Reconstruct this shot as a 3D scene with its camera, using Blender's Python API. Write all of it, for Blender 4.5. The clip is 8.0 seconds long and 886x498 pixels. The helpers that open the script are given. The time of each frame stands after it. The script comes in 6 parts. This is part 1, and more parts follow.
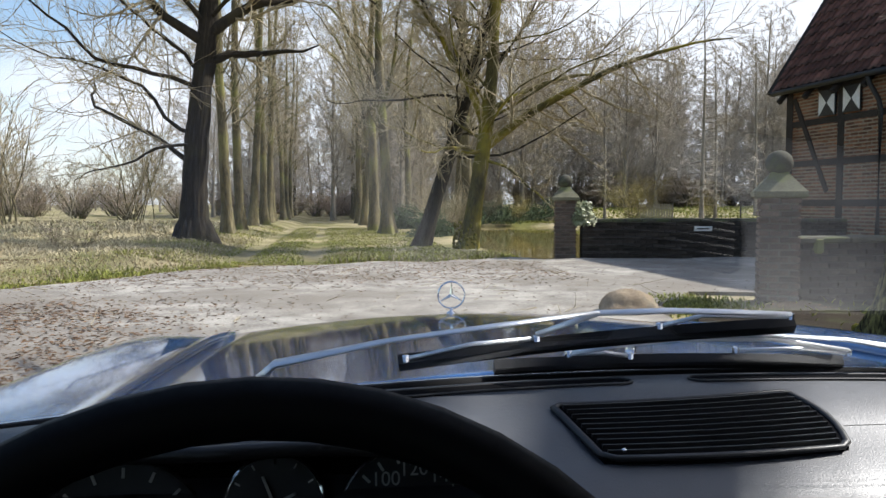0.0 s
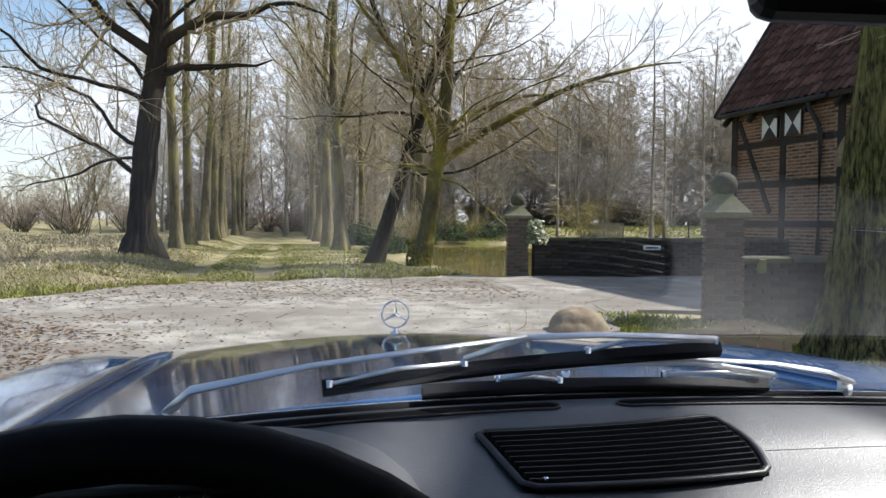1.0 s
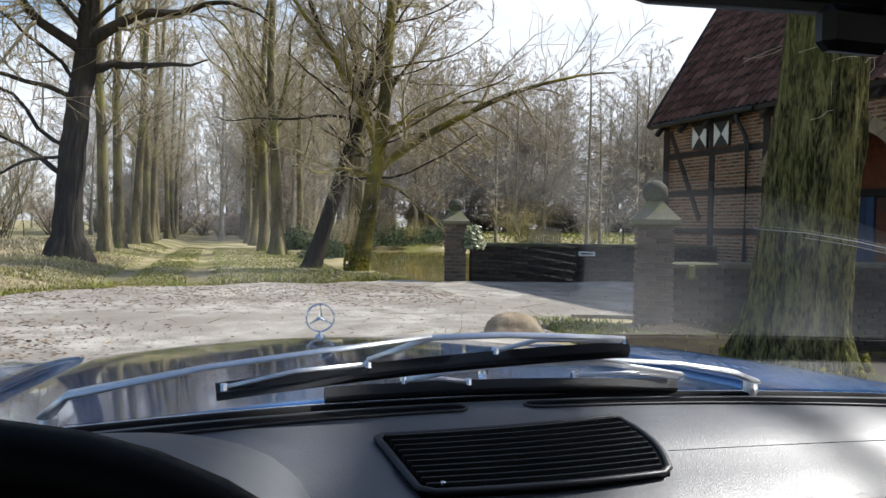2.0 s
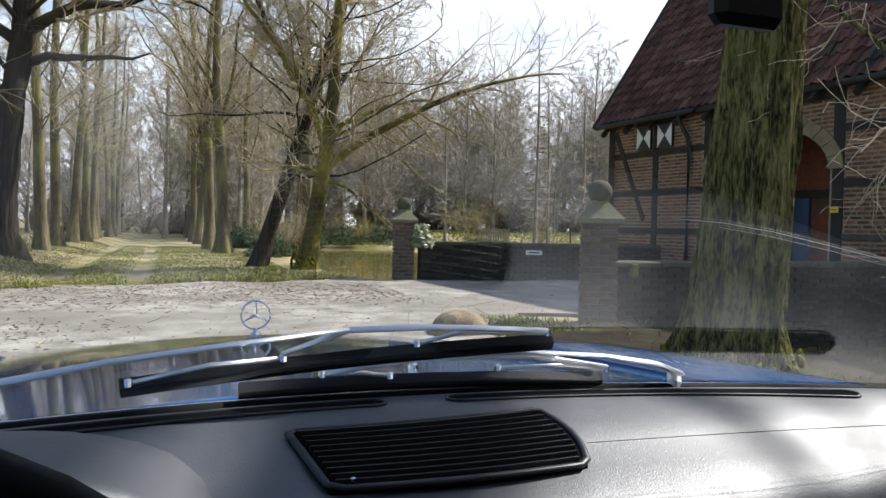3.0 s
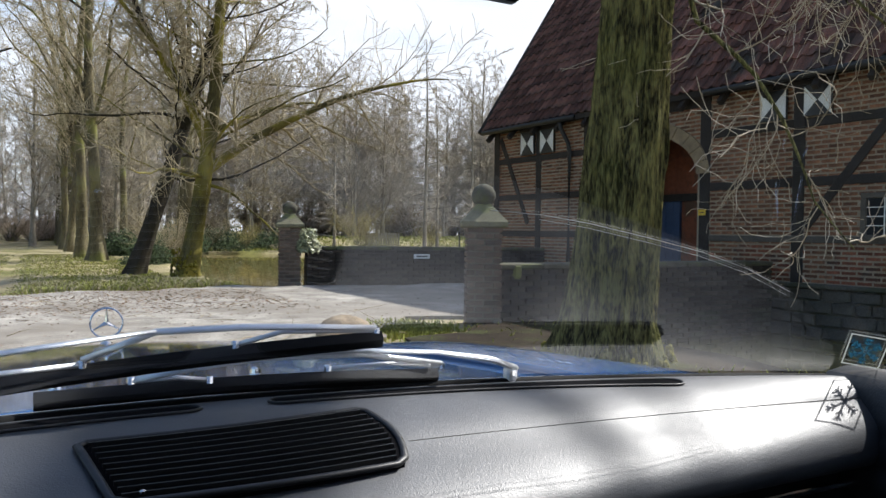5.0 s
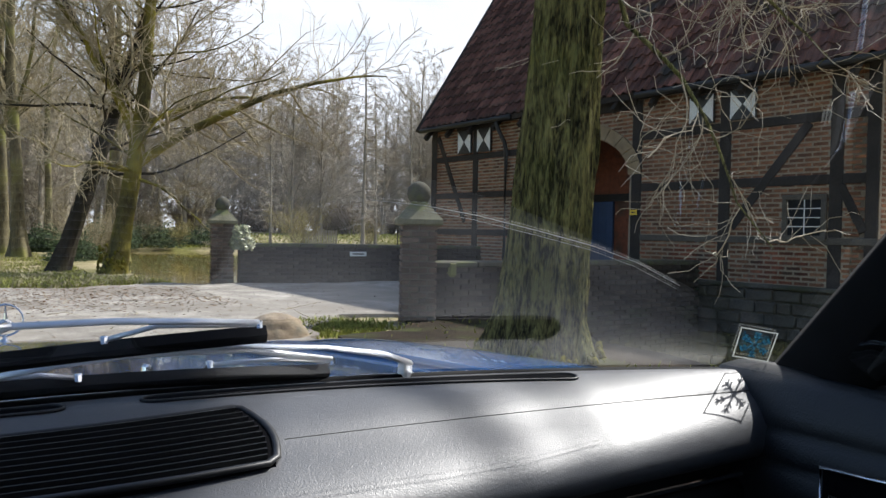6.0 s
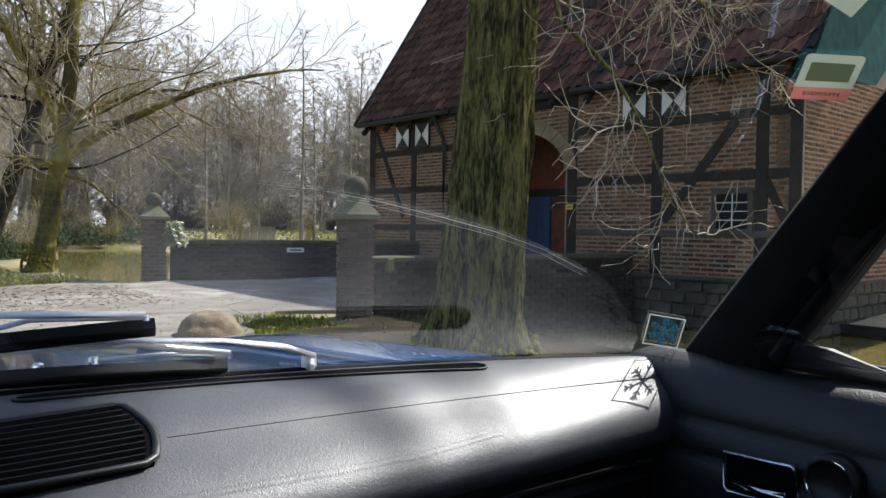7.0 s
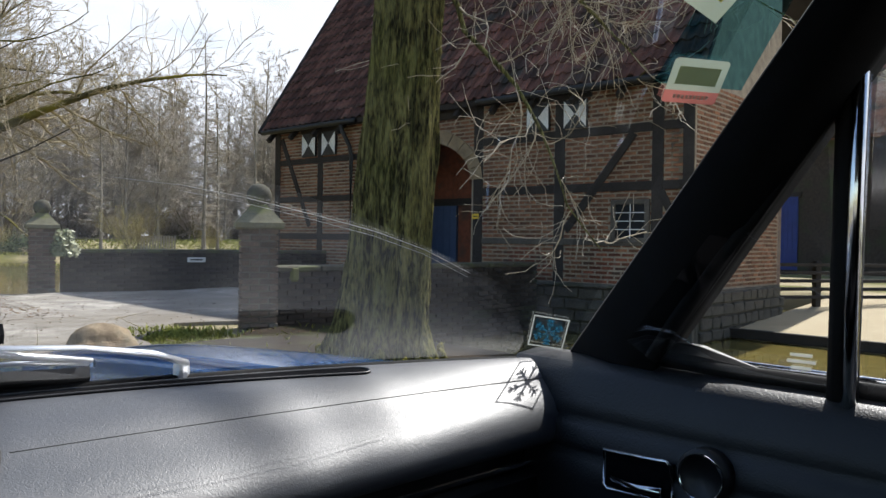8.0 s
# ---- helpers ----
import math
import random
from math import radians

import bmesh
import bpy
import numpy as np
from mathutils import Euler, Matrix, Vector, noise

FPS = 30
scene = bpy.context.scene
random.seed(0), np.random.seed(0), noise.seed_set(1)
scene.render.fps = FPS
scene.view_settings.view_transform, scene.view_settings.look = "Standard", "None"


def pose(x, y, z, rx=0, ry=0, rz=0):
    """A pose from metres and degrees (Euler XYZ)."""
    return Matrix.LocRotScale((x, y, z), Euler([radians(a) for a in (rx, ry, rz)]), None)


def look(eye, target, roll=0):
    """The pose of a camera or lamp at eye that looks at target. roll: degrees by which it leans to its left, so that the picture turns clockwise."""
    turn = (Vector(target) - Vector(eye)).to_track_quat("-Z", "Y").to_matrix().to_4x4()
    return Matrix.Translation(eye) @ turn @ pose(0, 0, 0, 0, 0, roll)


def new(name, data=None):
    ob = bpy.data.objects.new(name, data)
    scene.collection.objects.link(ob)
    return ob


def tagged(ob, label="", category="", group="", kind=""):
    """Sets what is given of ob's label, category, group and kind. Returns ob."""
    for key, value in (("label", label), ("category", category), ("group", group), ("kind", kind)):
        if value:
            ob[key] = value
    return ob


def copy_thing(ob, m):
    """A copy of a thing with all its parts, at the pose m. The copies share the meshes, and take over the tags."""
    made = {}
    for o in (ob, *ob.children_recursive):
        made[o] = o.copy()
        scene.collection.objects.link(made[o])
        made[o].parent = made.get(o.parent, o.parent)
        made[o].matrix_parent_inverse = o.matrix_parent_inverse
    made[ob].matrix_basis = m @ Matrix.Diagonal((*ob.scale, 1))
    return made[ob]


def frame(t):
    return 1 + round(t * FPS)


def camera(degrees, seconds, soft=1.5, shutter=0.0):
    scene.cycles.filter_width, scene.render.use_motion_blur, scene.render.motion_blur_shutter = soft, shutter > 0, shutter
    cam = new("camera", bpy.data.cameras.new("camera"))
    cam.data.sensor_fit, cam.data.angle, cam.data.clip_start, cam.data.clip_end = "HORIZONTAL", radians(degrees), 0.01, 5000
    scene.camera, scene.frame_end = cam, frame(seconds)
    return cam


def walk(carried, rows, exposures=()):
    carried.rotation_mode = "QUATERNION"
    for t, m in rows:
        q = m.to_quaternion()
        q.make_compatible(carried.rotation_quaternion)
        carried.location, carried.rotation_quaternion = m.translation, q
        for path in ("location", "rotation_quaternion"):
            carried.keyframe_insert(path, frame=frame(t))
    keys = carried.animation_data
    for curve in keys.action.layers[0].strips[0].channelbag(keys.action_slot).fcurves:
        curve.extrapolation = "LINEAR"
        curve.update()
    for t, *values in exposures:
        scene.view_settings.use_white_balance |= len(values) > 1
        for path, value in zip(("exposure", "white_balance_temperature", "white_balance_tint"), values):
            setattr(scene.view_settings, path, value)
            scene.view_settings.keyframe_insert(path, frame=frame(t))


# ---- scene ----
cam = camera(60.5, 8.0)
PATH = [
    (0, (-0.314, 0.533, 1.19), (-0.044, 2.511, 1.072), -0.1),
    (0.5, (-0.301, 0.536, 1.193), (0.032, 2.506, 1.102), 0.5),
    (1, (-0.285, 0.542, 1.195), (0.104, 2.502, 1.122), 0.5),
    (1.5, (-0.265, 0.549, 1.193), (0.196, 2.494, 1.133), 0.8),
    (2, (-0.246, 0.557, 1.187), (0.298, 2.481, 1.13), 1.0),
    (3.5, (-0.199, 0.567, 1.176), (0.521, 2.432, 1.121), 1.3),
    (4, (-0.186, 0.565, 1.174), (0.588, 2.409, 1.123), 1.3),
    (5.3, (-0.128, 0.558, 1.169), (0.845, 2.305, 1.129), 0.9),
    (5.5, (-0.117, 0.552, 1.17), (0.879, 2.286, 1.129), 1.1),
    (6, (-0.091, 0.553, 1.164), (0.981, 2.242, 1.122), 1.2),
    (6.5, (-0.069, 0.552, 1.159), (1.06, 2.202, 1.105), 0.9),
    (7, (-0.046, 0.551, 1.156), (1.154, 2.15, 1.105), 0.9),
    (7.5, (-0.027, 0.547, 1.152), (1.269, 2.07, 1.125), 0.9),
    (8, (-0.015, 0.545, 1.147), (1.368, 1.989, 1.125), 0.9),
]
walk(cam, [(t, look(eye, target, roll)) for t, eye, target, roll in PATH])

# ---- light: spring noon, sun high to the car's right ----
SUN_EL, SUN_AZ = radians(47), radians(80)
world = bpy.data.worlds.new("sky_world")
scene.world = world
world.use_nodes = True
wn = world.node_tree
wn.nodes.clear()
w_out = wn.nodes.new("ShaderNodeOutputWorld")
w_bg = wn.nodes.new("ShaderNodeBackground")
w_sky = wn.nodes.new("ShaderNodeTexSky")
w_sky.sky_type = "NISHITA"
w_sky.sun_disc = False
w_sky.sun_elevation = SUN_EL
w_sky.sun_rotation = SUN_AZ
w_bg.inputs["Strength"].default_value = 0.15
# broken white cloud over the blue
w_co = wn.nodes.new("ShaderNodeTexCoord")
w_map = wn.nodes.new("ShaderNodeMapping")
w_map.inputs["Scale"].default_value = (1.6, 1.6, 5.0)
w_no = wn.nodes.new("ShaderNodeTexNoise")
w_no.inputs["Scale"].default_value = 1.3
w_no.inputs["Detail"].default_value = 7
w_no.inputs["Roughness"].default_value = 0.55
w_ramp = wn.nodes.new("ShaderNodeValToRGB")
w_ramp.color_ramp.elements[0].position = 0.40
w_ramp.color_ramp.elements[1].position = 0.60
w_mix = wn.nodes.new("ShaderNodeMix")
w_mix.data_type = "RGBA"
w_mix.inputs["B"].default_value = (5.3, 5.55, 6.2, 1)
wn.links.new(w_co.outputs["Generated"], w_map.inputs["Vector"])
wn.links.new(w_map.outputs["Vector"], w_no.inputs["Vector"])
# cloud lies low and towards the sun; the zenith and the meadow side stay blue
w_dot = wn.nodes.new("ShaderNodeVectorMath")
w_dot.operation = "DOT_PRODUCT"
w_dot.inputs[1].default_value = (0.46, 0.0, -0.95)
w_add = wn.nodes.new("ShaderNodeMath")
w_add.operation = "ADD"
w_off = wn.nodes.new("ShaderNodeMath")
w_off.operation = "ADD"
w_off.inputs[1].default_value = 0.22
wn.links.new(w_co.outputs["Generated"], w_dot.inputs[0])
wn.links.new(w_dot.outputs["Value"], w_add.inputs[0])
wn.links.new(w_no.outputs["Fac"], w_add.inputs[1])
wn.links.new(w_add.outputs[0], w_off.inputs[0])
wn.links.new(w_off.outputs[0], w_ramp.inputs["Fac"])
wn.links.new(w_ramp.outputs["Color"], w_mix.inputs["Factor"])
wn.links.new(w_sky.outputs["Color"], w_mix.inputs["A"])
wn.links.new(w_mix.outputs["Result"], w_bg.inputs["Color"])
wn.links.new(w_bg.outputs["Background"], w_out.inputs["Surface"])

sun = new("sun", bpy.data.lights.new("sun", "SUN"))
sun.data.energy = 5.0
sun.data.angle = radians(0.53)
sun.data.color = (1.0, 0.98, 0.945)
sun_dir = Vector((math.cos(SUN_EL) * math.sin(SUN_AZ), math.cos(SUN_EL) * math.cos(SUN_AZ), math.sin(SUN_EL)))
sun.matrix_world = Matrix.Translation((30, 10, 40)) @ sun_dir.to_track_quat("Z", "Y").to_matrix().to_4x4()
scene.view_settings.exposure = 0.82

# ---- materials ----
def mat(name, base, dark=None, rough=0.8, scale=8.0, fine=60.0, bump=0.3, bump_dist=0.01, metal=0.0, spread=0.5,
        vary=0.0, island=False, coat=0.0, spec=0.5, stretch=(1, 1, 1), third=None, third_scale=1.0, third_at=(0.5, 0.65), rough_vary=0.15):
    """Two-scale noise colour with bump. vary: brightness change from piece to piece; third: a stain colour on large noise."""
    m = bpy.data.materials.new(name)
    m.use_nodes = True
    nt = m.node_tree
    N, L = nt.nodes.new, nt.links.new
    bs = nt.nodes["Principled BSDF"]
    co = N("ShaderNodeTexCoord")
    mp = N("ShaderNodeMapping")
    mp.inputs["Scale"].default_value = stretch
    L(co.outputs["Object"], mp.inputs["Vector"])
    n1, n2 = N("ShaderNodeTexNoise"), N("ShaderNodeTexNoise")
    for n, s, d in ((n1, scale, 4), (n2, fine, 6)):
        n.inputs["Scale"].default_value = s
        n.inputs["Detail"].default_value = d
        L(mp.outputs["Vector"], n.inputs["Vector"])
    add = N("ShaderNodeMath")
    add.operation = "ADD"
    L(n1.outputs["Fac"], add.inputs[0])
    L(n2.outputs["Fac"], add.inputs[1])
    rp = N("ShaderNodeValToRGB")
    rp.color_ramp.elements[0].position = 0.5 - spread * 0.35
    rp.color_ramp.elements[1].position = 0.5 + spread * 0.35
    half = N("ShaderNodeMath")
    half.operation = "MULTIPLY"
    half.inputs[1].default_value = 0.5
    L(add.outputs[0], half.inputs[0])
    L(half.outputs[0], rp.inputs["Fac"])
    dark = dark or tuple(c * 0.55 for c in base)
    rp.color_ramp.elements[0].color = (*dark, 1)
    rp.color_ramp.elements[1].color = (*base, 1)
    col = rp.outputs["Color"]
    if third:
        n3 = N("ShaderNodeTexNoise")
        n3.inputs["Scale"].default_value = third_scale
        n3.inputs["Detail"].default_value = 5
        L(co.outputs["Object"], n3.inputs["Vector"])
        r3 = N("ShaderNodeValToRGB")
        r3.color_ramp.elements[0].position, r3.color_ramp.elements[1].position = third_at
        L(n3.outputs["Fac"], r3.inputs["Fac"])
        mx = N("ShaderNodeMix")
        mx.data_type = "RGBA"
        mx.inputs["B"].default_value = (*third, 1)
        L(r3.outputs["Color"], mx.inputs["Factor"])
        L(col, mx.inputs["A"])
        col = mx.outputs["Result"]
    if vary:
        hs = N("ShaderNodeHueSaturation")
        mr = N("ShaderNodeMapRange")
        mr.inputs["To Min"].default_value, mr.inputs["To Max"].default_value = 1 - vary, 1 + vary
        src = N("ShaderNodeNewGeometry").outputs["Random Per Island"] if island else N("ShaderNodeObjectInfo").outputs["Random"]
        L(src, mr.inputs["Value"])
        L(mr.outputs["Result"], hs.inputs["Value"])
        L(col, hs.inputs["Color"])
        col = hs.outputs["Color"]
    L(col, bs.inputs["Base Color"])
    rr = N("ShaderNodeMapRange")
    rr.inputs["To Min"].default_value, rr.inputs["To Max"].default_value = max(0.02, rough - rough_vary), min(1, rough + rough_vary)
    L(n2.outputs["Fac"], rr.inputs["Value"])
    L(rr.outputs["Result"], bs.inputs["Roughness"])
    bs.inputs["Metallic"].default_value = metal
    bs.inputs["Specular IOR Level"].default_value = spec
    bs.inputs["Coat Weight"].default_value = coat
    bs.inputs["Coat Roughness"].default_value = 0.05
    if bump:
        bp = N("ShaderNodeBump")
        bp.inputs["Strength"].default_value = bump
        bp.inputs["Distance"].default_value = bump_dist
        L(half.outputs[0], bp.inputs["Height"])
        L(bp.outputs["Normal"], bs.inputs["Normal"])
    return m


M_BARK = mat("bark", (0.23, 0.195, 0.11), (0.045, 0.037, 0.022), 0.95, 3, 22, 1.0, 0.04, stretch=(1, 1, 0.22), third=(0.20, 0.195, 0.06), third_scale=0.7, spec=0.2)
M_BARK_DARK = mat("bark_dark", (0.058, 0.047, 0.033), (0.011, 0.009, 0.007), 0.95, 3, 22, 1.0, 0.05, stretch=(1, 1, 0.2), third=(0.05, 0.043, 0.022), third_scale=0.9, spec=0.2)
M_BARK_MOSS = mat("bark_moss", (0.22, 0.20, 0.075), (0.016, 0.014, 0.007), 0.95, 16, 60, 1.0, 0.08, stretch=(1, 1, 0.22), third=(0.10, 0.115, 0.016), third_scale=1.3, third_at=(0.52, 0.95), spec=0.12, spread=0.26)
M_MOSS = mat("moss", (0.22, 0.19, 0.03), (0.07, 0.07, 0.012), 1.0, 12, 90, 1.0, 0.03, spec=0.1)
M_TWIG = mat("twig", (0.52, 0.44, 0.29), (0.24, 0.20, 0.13), 0.9, 2, 30, 0, spec=0.25)
# paler than M_TWIG: the bright sunlight on these twigs is in the colour
M_TWIG_SUNLIT = mat("sunlit_pale_twig", (0.62, 0.53, 0.40), (0.28, 0.23, 0.16), 0.8, 2, 30, 0, spec=0.35)
# far woods' twigs and bark: distance haze and sunlight put into paler colours
M_TWIG_HAZY = mat("hazy_far_twig", (0.56, 0.50, 0.42), (0.32, 0.28, 0.23), 0.95, 0.2, 4, 0, spec=0.1)
M_BARK_HAZY = mat("hazy_far_bark", (0.38, 0.34, 0.275), (0.15, 0.13, 0.105), 0.95, 2, 14, 0.6, 0.03, stretch=(1, 1, 0.3), spec=0.15)
M_ROAD = mat("gravel_road", (0.45, 0.415, 0.36), (0.16, 0.14, 0.118), 0.92, 2.4, 46, 0.7, 0.02, third=(0.21, 0.182, 0.15), third_scale=0.38, third_at=(0.44, 0.60), spec=0.3, spread=0.32)
M_GRASS = mat("grass_ground", (0.20, 0.20, 0.06), (0.085, 0.075, 0.03), 1.0, 1.6, 34, 1.0, 0.05, third=(0.36, 0.30, 0.18), third_scale=0.35, third_at=(0.38, 0.58), spec=0.1, spread=0.4)
M_BLADE = mat("grass_blade", (0.32, 0.33, 0.07), (0.17, 0.18, 0.045), 0.9, 1, 10, 0, vary=0.35, island=True, spec=0.12)
M_STRAW = mat("dry_grass", (0.52, 0.45, 0.30), (0.25, 0.21, 0.13), 0.9, 1, 10, 0, vary=0.4, island=True, spec=0.15)
M_LEAF_DRY = mat("fallen_leaf", (0.21, 0.12, 0.06), (0.095, 0.055, 0.03), 0.85, 3, 30, 0, vary=0.5, island=True, spec=0.2)
M_EVERGREEN = mat("evergreen_leaf", (0.055, 0.08, 0.028), (0.02, 0.034, 0.012), 0.8, 3, 30, 0, vary=0.5, island=True, spec=0.2)
M_IVY = mat("ivy_leaf", (0.48, 0.47, 0.30), (0.16, 0.19, 0.08), 0.5, 3, 30, 0, vary=0.5, island=True)
M_BRICK = mat("house_brick", (0.29, 0.13, 0.066), (0.085, 0.042, 0.028), 0.9, 9, 70, 0.6, 0.006, vary=0.45, island=True, third=(0.15, 0.11, 0.08), third_scale=1.3, third_at=(0.55, 0.8), spec=0.25)
M_BRICK_PC = mat("house_brick_piece", (0.29, 0.13, 0.066), (0.085, 0.042, 0.028), 0.9, 9, 70, 0.6, 0.006, vary=0.45, third=(0.15, 0.11, 0.08), third_scale=1.3, third_at=(0.55, 0.8), spec=0.25)
M_BRICK_OLD = mat("weathered_brick", (0.20, 0.135, 0.10), (0.085, 0.07, 0.058), 0.92, 9, 60, 0.7, 0.008, vary=0.35, island=True, third=(0.15, 0.14, 0.12), third_scale=1.2, spec=0.25)
M_BRICK_OLD_PC = mat("weathered_brick_piece", (0.20, 0.135, 0.10), (0.085, 0.07, 0.058), 0.92, 9, 60, 0.7, 0.008, vary=0.35, third=(0.15, 0.14, 0.12), third_scale=1.2, spec=0.25)
# parapet and barn masonry: mossy brick with shade put into its dark colour
M_BRICK_MOSS_SHADE = mat("mossy_shaded_brick", (0.075, 0.058, 0.046), (0.028, 0.024, 0.02), 0.94, 9, 60, 0.8, 0.008, vary=0.4, island=True, third=(0.045, 0.05, 0.03), third_scale=1.2, spec=0.2)
M_BRICK_MOSS_SHADE_PC = mat("mossy_shaded_brick_piece", (0.075, 0.058, 0.046), (0.028, 0.024, 0.02), 0.94, 9, 60, 0.8, 0.008, vary=0.4, third=(0.045, 0.05, 0.03), third_scale=1.2, spec=0.2)
M_MORTAR_SHADE = mat("shaded_mortar", (0.06, 0.055, 0.045), (0.03, 0.027, 0.023), 0.95, 6, 80, 0.6, 0.006, spec=0.2)
M_BRICK_RED = mat("patched_red_brick", (0.25, 0.085, 0.045), (0.09, 0.034, 0.022), 0.9, 9, 70, 0.6, 0.006, vary=0.4, island=True, third=(0.09, 0.055, 0.04), third_scale=2.2, spec=0.2)
M_BANK_SHADE = mat("shade_dark_earth", (0.05, 0.037, 0.025), (0.018, 0.014, 0.010), 1.0, 3, 30, 1.0, 0.03, third=(0.06, 0.065, 0.025), third_scale=1.2, spec=0.1)
M_MORTAR = mat("mortar", (0.38, 0.315, 0.23), (0.19, 0.155, 0.115), 0.95, 6, 80, 0.6, 0.006, spec=0.2)
M_MORTAR_OLD = mat("old_mortar", (0.24, 0.215, 0.175), (0.12, 0.11, 0.09), 0.95, 6, 80, 0.6, 0.006, spec=0.2)
M_TIMBER = mat("tarred_timber", (0.05, 0.042, 0.036), (0.018, 0.015, 0.013), 0.8, 3, 45, 0.7, 0.01, stretch=(1, 1, 1), spec=0.3)
M_TIMBER_GREY = mat("grey_timber", (0.13, 0.115, 0.095), (0.06, 0.052, 0.045), 0.85, 3, 45, 0.7, 0.01, spec=0.3)
M_TILE = mat("roof_tile", (0.23, 0.10, 0.07), (0.06, 0.038, 0.033), 0.85, 2.5, 40, 0.5, 0.008, vary=0.45, island=True, third=(0.055, 0.048, 0.04), third_scale=1.1, spec=0.2)
M_TILE_PC = mat("roof_tile_piece", (0.23, 0.10, 0.07), (0.06, 0.038, 0.033), 0.85, 2.5, 40, 0.5, 0.008, vary=0.45, third=(0.055, 0.048, 0.04), third_scale=1.1, spec=0.2)
M_STONE = mat("sandstone", (0.25, 0.23, 0.15), (0.10, 0.095, 0.06), 0.9, 5, 60, 0.7, 0.01, third=(0.16, 0.17, 0.06), third_scale=2.2, spec=0.25)
M_STONE_BALL = mat("dark_sandstone", (0.12, 0.11, 0.08), (0.045, 0.042, 0.03), 0.9, 6, 60, 0.8, 0.01, third=(0.10, 0.11, 0.05), third_scale=4, spec=0.25)
M_STONE_ARCH = mat("arch_sandstone", (0.33, 0.25, 0.155), (0.18, 0.135, 0.085), 0.9, 5, 60, 0.5, 0.01, spec=0.25)
M_ROCK = mat("boulder", (0.38, 0.29, 0.19), (0.18, 0.13, 0.085), 0.9, 6, 50, 0.9, 0.02, third=(0.22, 0.19, 0.14), third_scale=4, spec=0.3)
M_PLINTH = mat("plinth_stone", (0.135, 0.122, 0.10), (0.045, 0.041, 0.034), 0.92, 2.5, 40, 0.8, 0.02, vary=0.3, island=True, third=(0.06, 0.062, 0.04), third_scale=1.4, spec=0.2)
M_WHITE = mat("white_paint", (0.78, 0.78, 0.75), (0.62, 0.62, 0.60), 0.55, 4, 60, 0.2, 0.002)
M_BLACK = mat("black_paint", (0.028, 0.028, 0.028), (0.015, 0.015, 0.015), 0.5, 4, 60, 0.2, 0.002)
M_BLUE_DOOR = mat("blue_paint", (0.06, 0.10, 0.19), (0.04, 0.066, 0.13), 0.6, 3, 50, 0.3, 0.003)
M_BLUE_BRIGHT = mat("bright_blue_paint", (0.03, 0.06, 0.26), (0.02, 0.035, 0.15), 0.55, 3, 50, 0.3, 0.003)
M_YELLOW = mat("yellow_enamel", (0.75, 0.50, 0.03), (0.6, 0.4, 0.02), 0.4, 5, 60, 0)
M_SAND = mat("sandy_landing", (0.50, 0.42, 0.28), (0.34, 0.27, 0.17), 0.95, 2, 40, 0.6, 0.01, spec=0.2)
M_WOOD_PALE = mat("pale_fence_wood", (0.36, 0.32, 0.25), (0.20, 0.17, 0.13), 0.85, 3, 50, 0.4, 0.004)
M_ZINC = mat("zinc_pipe", (0.035, 0.034, 0.033), (0.018, 0.018, 0.017), 0.6, 6, 50, 0.2, 0.002, metal=0.2)
M_PAINT = mat("blue_car_paint", (0.018, 0.095, 0.26), (0.015, 0.078, 0.22), 0.25, 2, 300, 0.03, 0.001, coat=1.0, rough_vary=0.05)
M_CHROME = mat("chrome", (0.82, 0.83, 0.85), (0.7, 0.71, 0.73), 0.12, 5, 90, 0.03, 0.001, metal=1.0, rough_vary=0.06)
M_STEEL = mat("brushed_steel", (0.75, 0.76, 0.78), (0.62, 0.63, 0.65), 0.42, 5, 120, 0.05, 0.001, metal=0.9, rough_vary=0.1)
M_RUBBER = mat("black_rubber", (0.008, 0.008, 0.009), (0.005, 0.005, 0.005), 0.8, 20, 200, 0.15, 0.001, spec=0.2)
M_PLASTIC = mat("black_plastic", (0.009, 0.009, 0.010), (0.005, 0.005, 0.006), 0.45, 20, 250, 0.1, 0.001)
M_WHEEL = mat("matt_black_rim", (0.002, 0.002, 0.003), (0.0015, 0.0015, 0.0015), 0.6, 20, 250, 0.1, 0.001, spec=0.12)
M_HEADLINER = mat("dark_headliner", (0.008, 0.008, 0.009), (0.005, 0.005, 0.005), 0.95, 20, 200, 0.2, 0.001, spec=0.1)
# floor carpet; also the black that stands for shade in slots and recesses
M_CARPET_SHADE = mat("carpet_and_shade_black", (0.006, 0.006, 0.007), (0.003, 0.003, 0.004), 1.0, 40, 300, 0.5, 0.003, spec=0.03)


